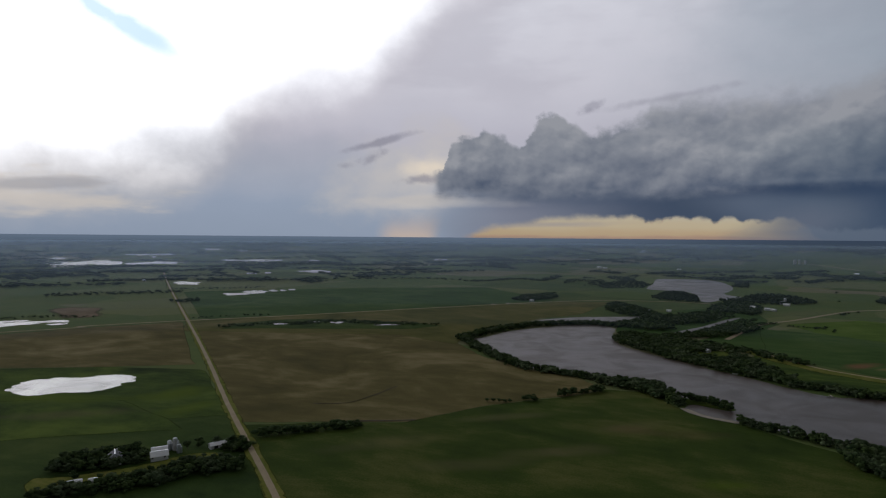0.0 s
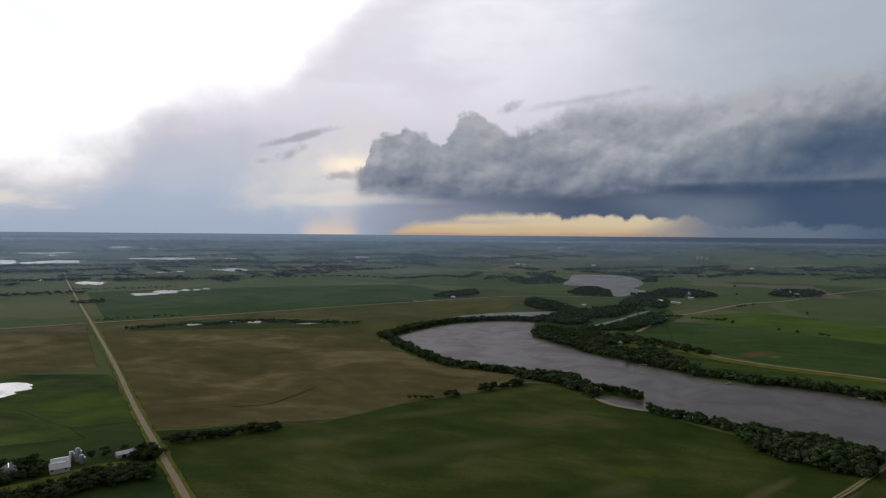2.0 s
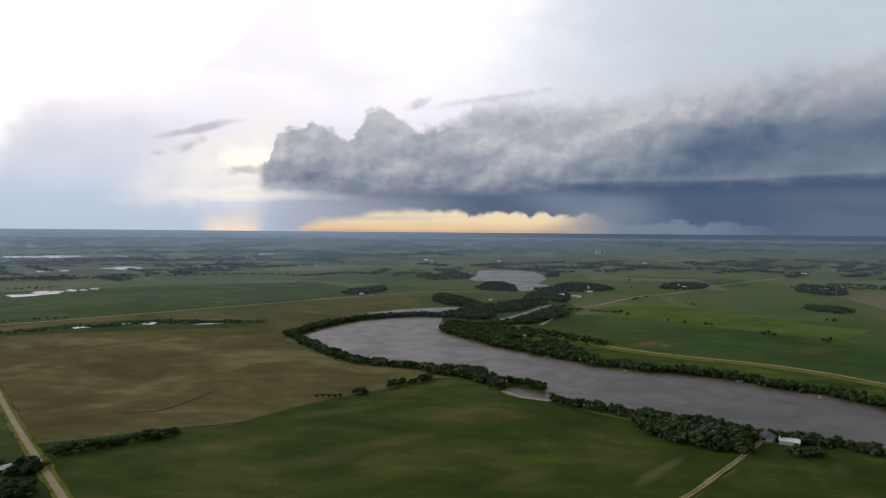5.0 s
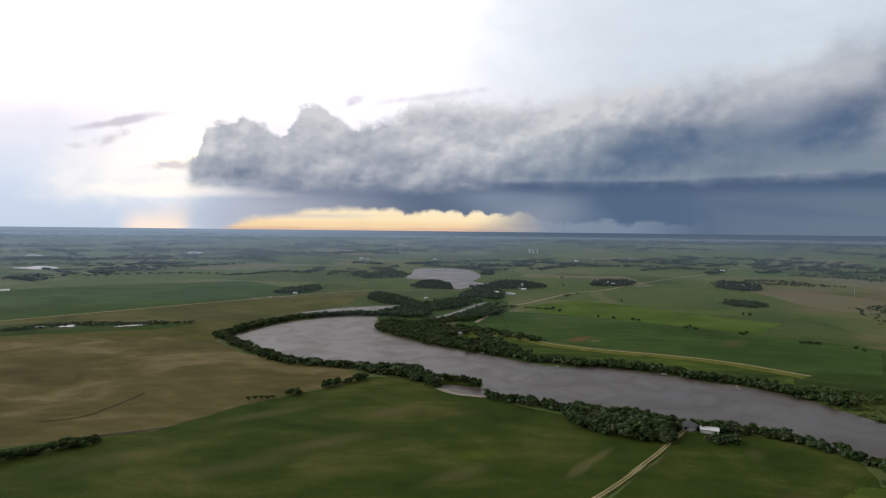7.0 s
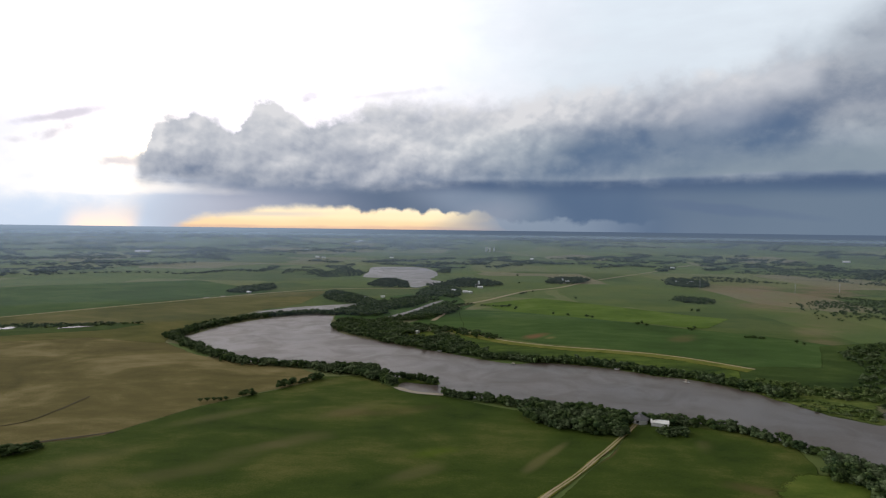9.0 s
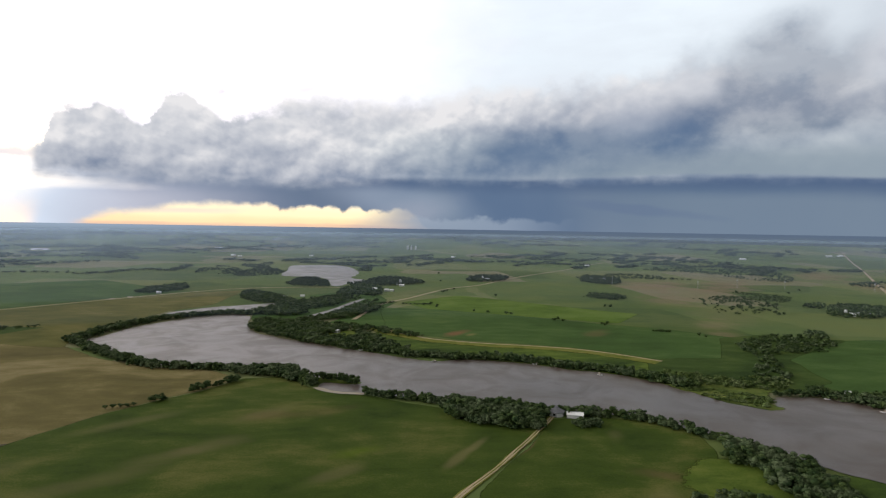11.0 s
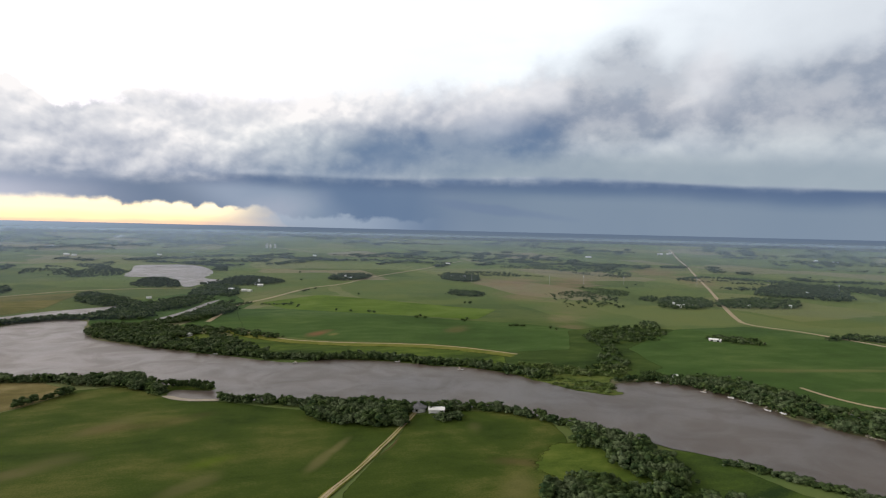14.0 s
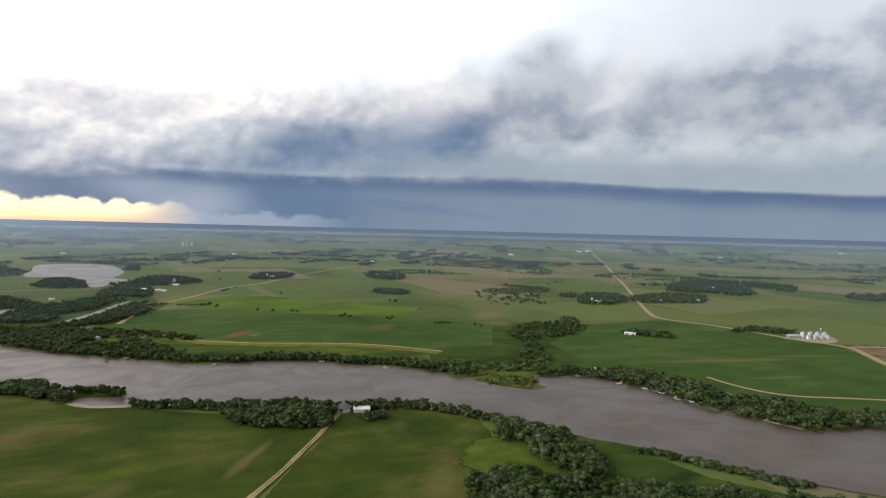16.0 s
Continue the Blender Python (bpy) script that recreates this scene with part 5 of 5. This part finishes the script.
def grain_bin(x, y, r, h, turn):
    ob = thing("grain_bin", "shiny corrugated steel grain bin with a cone roof", "grain bin", x, y, turn, "grain bins in the yard")
    bm = bmesh.new()
    prof = [(r, -0.3)]
    k = 0
    while prof[-1][1] < h:
        prof.append((r + (0.07 if k % 2 else 0.0), 0.25 * (k + 1)))
        k += 1
    lathe(bm, prof, 28)
    part("barrel", bm, M_STEEL, ob)
    bm = bmesh.new()
    lathe(bm, [(r * 1.05, h - 0.05), (r * 1.05, h + 0.1), (0.6, h + r * 0.55), (0.6, h + r * 0.55 + 0.05)], 28)
    part("roof", bm, M_STEEL, ob)
    bm = bmesh.new()
    lathe(bm, [(0.65, h + r * 0.55), (0.65, h + r * 0.55 + 0.5), (0.3, h + r * 0.55 + 0.7)], 14)
    part("cap", bm, M_WHITE, ob)
    bm = bmesh.new()
    box(bm, r + 0.06, 0, 0.6, 0.14, 1.0, 1.9)
    part("door", bm, M_WHITE, ob)
    bm = bmesh.new()
    for s in (-0.25, 0.25):
        box(bm, math.cos(0.5) * (r + 0.25) - s * math.sin(0.5), math.sin(0.5) * (r + 0.25) + s * math.cos(0.5), 0, 0.06, 0.06, h + 0.6)
    for j in range(int(h / 0.6)):
        box(bm, math.cos(0.5) * (r + 0.25), math.sin(0.5) * (r + 0.25), 0.5 + 0.6 * j, 0.05, 0.5, 0.05, 0.5)
    part("ladder", bm, M_DARK, ob)
    return ob


# ---------- west farm ----------
gabled("barn", "white gabled farm barn with a grey-white metal roof", "barn", -176, 385, -62, 6.5, 10, 3.0, 2.2, doors=(("s", 0, 3, 2.6), ("n", 0, 3, 2.6)), windows=(("e", -4, 1.6), ("e", 3, 1.6)), group="barns of the west farm")
gabled("barn", "older white barn close beside its twin", "barn", -180, 394, -62, 6, 9, 2.8, 2.0, doors=(("s", 0, 2.8, 2.4), ("n", 0, 2.8, 2.4)), windows=(("e", 0, 1.6),), group="barns of the west farm")
gabled("long_shed", "long low shed with a pale metal roof", "shed", -147, 409, -52, 5, 13, 2.3, 1.2, doors=(("e", -3, 2.6, 2.0), ("e", 3, 2.6, 2.0)))
gabled("farmhouse", "small white farmhouse with a dark shingle roof", "house", -200, 378, 28, 7, 9, 4.6, 2.4, roof=M_ROOF, windows=(("s", -2, 1.0), ("s", 2, 1.0), ("e", -2, 1.0), ("e", 2, 1.0)), doors=(("s", 0, 1.1, 2.1),), chimney=True)
gabled("garden_shed", "small pale shed at the field edge", "shed", -204, 343, -58, 3, 7, 2.2, 0.9, doors=(("s", 0, 1.2, 2.0),), group="small sheds")
gabled("garden_shed", "small pale shed by the farm lane", "shed", -196, 347, -58, 2.4, 4, 2.0, 0.7, doors=(("s", 0, 1.2, 1.9),), group="small sheds")
silo(-173, 401, 1.5, 7.2, "tall pale concrete silo with a dome")
silo(-177, 402, 1.4, 5.2, "shorter grey silo beside the barns", M_STEEL)
silo(-169, 397, 1.3, 4.6, "low blue-grey metal silo", M_STEEL)
sheet("farm_yard", rough_edge(smooth_line([(-223, 330), (-234, 352), (-215, 357), (-184, 374), (-160, 396), (-140, 396), (-150, 384), (-166, 370), (-199, 346)], True, 5), 2, 0.1), 0.44, M_VERGE, "trodden yellow-green grass of the farm yard", "yard", soft=3)

# ---------- lake house ----------
house = thing("lake_house", "grey-roofed octagonal lake house at the end of the drive", "house", 328, 346, 10)
bm = bmesh.new()
lathe(bm, [(6.0, -0.3), (6.0, 3.4)], 8)
part("wall", bm, M_WHITE, house)
bm = bmesh.new()
lathe(bm, [(7.2, 3.2), (7.2, 3.4), (1.2, 6.2), (1.2, 6.3)], 8)
part("roof", bm, M_ROOF, house, "faceted grey shingle roof")
bm = bmesh.new()
lathe(bm, [(1.2, 6.1), (1.2, 6.6), (1.5, 6.6), (0.1, 7.1)], 8)
part("cupola", bm, M_ROOF, house)
for k in range(8):
    if k != 5:
        a = math.pi / 4 * k + math.pi / 8
        bm = bmesh.new()
        box(bm, 5.58 * math.cos(a), 5.58 * math.sin(a), 1.0, 0.16, 1.8, 1.6, a)
        part("window", bm, M_DARK, house, "dark glass window")
gabled("machine_shed", "bright white metal shed beside the lake house", "shed", 337, 335, 45, 10, 12, 2.8, 1.0, roof=M_LIMEWASH, doors=(("s", 0, 3.4, 2.6), ("e", -3, 3, 2.4), ("e", 3, 3, 2.4)))

# ---------- village and farmsteads ----------
HOMES = [
    (329, 771, 30, 9, 13, 3.2, 0),
    (622, 1240, 20, 11, 16, 6.0, 0),
    (645, 1230, 70, 10, 15, 4.0, 0),
    (654, 1222, 25, 9, 12, 3.4, 0),
    (741, 1350, 35, 9, 12, 5.0, 1),
    (732, 1318, 60, 12, 18, 4.0, 0),
    (760, 1375, 20, 9, 12, 3.8, 1),
    (399, 1186, 40, 8, 12, 3.4, 0),
    (438, 1198, 70, 8, 12, 3.0, 0),
    (354, 1255, 15, 8, 11, 3.0, 1),
    (198, 1371, 60, 8, 12, 3.4, 0),
    (1037, 1380, 50, 12, 18, 4.5, 0),
    (1337, 1280, 40, 10, 16, 4.5, 0),
]
HOMES += [
    (1356, 1270, 10, 10, 20, 4.0, 0),
    (1373, 1262, 60, 9, 14, 4.0, 0),
    (1190, 520, 25, 10, 14, 4.5, 0),
    (1207, 518, 80, 12, 20, 4.0, 0),
    (1225, 505, 40, 8, 12, 3.5, 1),
    (1320, 436, 60, 10, 18, 4.0, 0),
    (1387, 377, 50, 10, 16, 4.2, 0),
    (1774, 440, 50, 12, 22, 4.0, 0),
    (572, 106, 20, 6, 8, 2.8, 1),
    (590, 24, 40, 6, 8, 2.8, 0),
    (596, 262, 60, 5, 7, 2.6, 0),
    (-905, 1880, 30, 10, 16, 4.0, 0),
    (729, 2889, 40, 16, 30, 6.0, 0),
]
HOMES += [
    (745, 2845, 80, 14, 26, 5.0, 0),
    (798, 3424, 40, 18, 40, 7.0, 0),
    (3449, 1631, 30, 20, 40, 7.0, 0),
    (3530, 1613, 80, 20, 45, 7.0, 0),
    (3616, 873, 60, 16, 34, 6.0, 0),
    (3601, 784, 60, 18, 44, 6.0, 0),
    (4352, 377, 60, 20, 50, 7.0, 0),
    (2921, 1782, 50, 18, 40, 6.0, 0),
    (1669, 2498, 30, 14, 24, 5.0, 0),
    (1056, 2771, 60, 14, 26, 5.0, 0),
    (1840, 1783, 60, 12, 24, 5.0, 0),
]
for i, (x, y, turn, w, l, h, dark) in enumerate(HOMES):
    far = math.hypot(x, y) > 1600
    w, l, h = w * 0.75, l * 0.7, h * 0.85
    gabled("farm_building" if far else "house", ("white farm building far across the plain" if far else "small house with a grey roof among trees" if dark else "white house with a pale roof among trees"),
           "building" if far else "house", x, y, turn, w, l, h, h * 0.5, roof=M_ROOF if dark else None,
           doors=(("s", 0, 1.2, 2.1),) if not far else (("s", 0, 4, 4),), windows=(("s", -w * 0.3, 1.0), ("s", w * 0.3, 1.0), ("w", -l * 0.25, 1.0), ("w", l * 0.25, 1.0)),
           group="white farm buildings" if far else "houses of the village")
gabled("machine_shed", "long white machine shed before a tree row", "shed", 848, 320, 21, 6.5, 15, 2.6, 1.2, doors=(("w", -4, 3, 2.3), ("w", 4, 3, 2.3)))
silo(1027, 1387, 2.2, 10, "white silo beside a far barn", M_WHITE, M_WHITE)
silo(747, 1352, 2.4, 12, "pale silo in the village", M_CONCRETE, M_STEEL)
silo(1183, 528, 2.2, 9, "pale silo of the eastern farmstead", M_WHITE, M_WHITE)
for x, y in ((1777, 3135), (1798, 3129), (1823, 3122), (1790, 3150)):
    silo(x, y, 4.5, 19, "tall white grain elevator silo on the horizon", M_WHITE, M_WHITE, "grain elevator")

# ---------- grain bins ----------
for k, (x, y, r, h) in enumerate(((1011, 130, 3.5, 7.0), (1018, 122, 3.5, 7.5), (1025, 114, 3.5, 7.0), (1032, 106, 3.5, 7.0), (1003, 122, 2.7, 5.0), (1009, 115, 2.7, 5.5), (1015, 108, 2.7, 5.0), (1021, 101, 2.7, 5.0))):
    grain_bin(x, y, r, h, 200 + 7 * k)
gabled("machine_shed", "low grey shed beside the grain bins", "shed", 1002, 141, 40, 8, 16, 3.4, 1.4, M_STEEL, M_STEEL, doors=(("s", 0, 4, 3),))
leg = thing("grain_elevator_leg", "slim steel elevator leg over the grain bins", "elevator", 1024, 110, 0)
bm = bmesh.new()
for sx in (-0.7, 0.7):
    for sy in (-0.7, 0.7):
        box(bm, sx, sy, 0, 0.15, 0.15, 14)
for k in range(12):
    box(bm, 0, 0.7, 0.8 + 1.1 * k, 1.5, 0.08, 0.08)
    box(bm, 0.7, 0, 0.8 + 1.1 * k, 0.08, 1.5, 0.08)
part("tower", bm, M_STEEL, leg)
bm = bmesh.new()
box(bm, 0, 0, 13.6, 2.2, 1.6, 1.6)
part("head", bm, M_STEEL, leg)


# ---------- shore: docks and boats ----------
def dock(x, y, turn, length, bend=0.0, label="narrow weathered plank dock on posts"):
    ob = thing("dock", label, "dock", x, y, turn, "docks along the lake")
    legs = [(0, 0.0, length, 0.0)] + ([(0, length, bend, 90.0)] if bend else [])
    for bx, by, ln, tn in legs:
        bm = bmesh.new()
        n = int(ln / 0.6)
        for k in range(n):
            if tn:
                box(bm, bx + k * 0.6 + 0.3, by, 1.05, 0.54, 1.6, 0.08)
            else:
                box(bm, bx, by + k * 0.6 + 0.3, 1.05, 1.6, 0.54, 0.08)
        part("deck", bm, M_WOOD, ob)
        for k in range(int(ln / 3) + 1):
            for s in (-0.7, 0.7):
                bm = bmesh.new()
                lathe(bm, [(0.09, -0.2), (0.09, 1.5)], 6, bx + (k * 3 if tn else s), by + (s if tn else k * 3))
                part("post", bm, M_WOOD, ob)
    return ob


def boat(x, y, turn, label="small white motor boat moored at a dock"):
    ob = tagged(new("boat"), label, "boat", "boats on the lake")
    ob.matrix_world = pose(x, y, 0.5, 0, 0, turn)
    bm = bmesh.new()
    rows = []
    for v, half, low in ((-2.4, 0.8, 0.1), (-1.0, 0.95, 0.05), (0.8, 0.9, 0.08), (2.0, 0.55, 0.2), (2.9, 0.05, 0.5)):
        rows.append([bm.verts.new(p) for p in ((-half, v, 0.75 + max(0, v) * 0.08), (-half * 0.7, v, low), (half * 0.7, v, low), (half, v, 0.75 + max(0, v) * 0.08), (half * 0.8, v, 0.45), (-half * 0.8, v, 0.45))])
    for a, b in zip(rows, rows[1:]):
        for k in range(6):
            j = (k + 1) % 6
            bm.faces.new((a[k], a[j], b[j], b[k]))
    bm.faces.new(rows[0][::-1])
    bm.faces.new(rows[-1])
    part("hull", bm, M_WHITE, ob)
    bm = bmesh.new()
    box(bm, 0, -0.4, 0.45, 1.5, 0.5, 0.35)
    part("seat", bm, M_DARK, ob)
    bm = bmesh.new()
    box(bm, 0, -2.6, 0.3, 0.4, 0.45, 0.9)
    part("outboard_motor", bm, M_DARK, ob)
    return ob


for x, y, turn, ln, bend in ((566, 268, 140, 9, 0), (571, 222, 105, 12, 4), (569, 197, 100, 9, 0), (566, 183, 95, 12, 5), (553, 164, 90, 10, 0), (552, 153, 80, 10, 0), (584, 20, 110, 12, 0),
                             (308, 646, 160, 7, 0), (323, 626, 150, 7, 0), (349, 556, 170, 8, 0), (437, 492, 140, 7, 0), (446, 474, 140, 7, 0), (462, 428, 135, 12, 0)):
    dock(x, y, turn, ln, bend)
dock(519, 64, -12, 27, 10, "long bent pier of pale planks reaching into the lake")
for x, y, turn in ((560, 262, 50), (559, 219, 20), (558, 195, 10), (553, 178, 5), (541, 160, 0), (541, 149, -10), (573, 14, 20), (304, 641, 70), (345, 549, 80), (431, 488, 50), (455, 420, 40)):
    boat(x, y, turn)


# ---------- power line ----------
def tower(x, y, turn, h=25.0):
    ob = thing("power_pole", "tall pale two-legged power line pole", "power pole", x, y, turn, "power line poles")
    for s in (-3, 3):
        bm = bmesh.new()
        lathe(bm, [(0.20, -0.5), (0.12, h)], 8, s, 0)
        part("post", bm, M_CONCRETE, ob)
    bm = bmesh.new()
    box(bm, 0, 0, h - 5, 15, 0.22, 0.3)
    part("crossarm", bm, M_CONCRETE, ob)
    for s in (-6.5, 0, 6.5):
        bm = bmesh.new()
        lathe(bm, [(0.12, h - 7), (0.2, h - 6.4), (0.12, h - 5.8), (0.2, h - 5.4), (0.1, h - 5)], 6, s, 0)
        part("insulator", bm, M_STEEL, ob)
    return ob


for x, y in ((1391, 966), (1519, 940), (1604, 862), (1746, 715), (1880, 399), (1850, 560), (1250, 1120)):
    tower(x, y, 40)


# ---------- single trees ----------
def tree_thing(seed, label, category="tree"):
    ob = tagged(new("tree"), label, category)
    for name, (v, f), mat in (("trunk", bole_shape(seed), M_BARK), ("crown", crown_shape(seed, 12, 180, 1, 0.11), M_LEAF)):
        me = bpy.data.meshes.new(name)
        me.from_pydata((v * 8.0).tolist(), [], f)
        me.materials.append(mat)
        c = new(name, me)
        c.parent = ob
    return ob


SINGLES = [
    ("spit", "broadleaf tree standing in a row on the spit", 0.95, [(208, 541), (212, 538), (217, 535), (219, 529), (224, 526), (228, 522), (230, 516), (233, 510), (236, 504), (214, 532), (222, 530), (227, 519)]),
    ("hedge", "dense dark tree in the hedge by the gravel road", 0.72, [(-123 + 58 * k / 17 + 2 * (k % 3 - 1), 431 + 22 * k / 17 + 2.4 * (k % 2)) for k in range(18)]),
    ("corner", "round tree at the corner of the soybean field", 0.75, [(74, 533), (79, 532), (106, 548), (110, 551), (114, 552), (118, 555), (127, 557), (132, 560), (137, 562), (142, 565), (146, 568)]),
]
SINGLES += [
    ("field", "lone dark tree in the open fields", 0.7, [(587, 972), (602, 973), (595, 939), (621, 862), (633, 838), (651, 812), (654, 802), (720, 653), (671, 716), (678, 705), (1169, 1980), (1039, 1635), (889, 1388),
                                                         (805, 1040), (801, 1193), (766, 1167), (1299, 1157), (704, 649), (686, 724), (885, 795), (883, 808), (746, 504), (749, 516), (1596, 821), (1391, 863), (1489, 791),
                                                         (857, 268), (700, 640)]),
    ("low", "low round bush on the field edge", 0.38, [(39, 527), (44, 527), (49, 526), (54, 526), (58, 526), (740, 562), (727, 573), (733, 568)]),
    ("yard", "tree in the grass of the farm yard", 0.75, [(-228, 372), (-231, 366), (-210, 352), (-205, 362), (-166, 404), (-160, 409), (-141, 401), (-134, 400), (-131, 407)]),
]
kinds = [tree_thing(s, "x y z w") for s in (41, 42, 43)]
used = [False] * 3
rng = np.random.RandomState(9)
for group, label, size, spots in SINGLES:
    wide = {"hedge": 1.9, "corner": 1.6, "spit": 1.1, "low": 1.6}.setdefault(group, 1.2)
    for x, y in spots:
        k = rng.randint(3)
        m = pose(x, y, rise(x, y) - 0.3, 0, 0, rng.uniform(0, 360)) @ Matrix.Diagonal((*(np.array([wide, wide, 1]) * size * rng.uniform(0.85, 1.2)), 1))
        if used[k]:
            ob = copy_thing(kinds[k], m @ Matrix.Diagonal((*(1 / q for q in kinds[k].scale), 1)))
        else:
            ob, used[k] = kinds[k], True
            ob.matrix_basis = m
        tagged(ob, label, "bush" if group == "low" else "tree", "trees of the " + group)
        ob.name = "bush" if group == "low" else "tree"
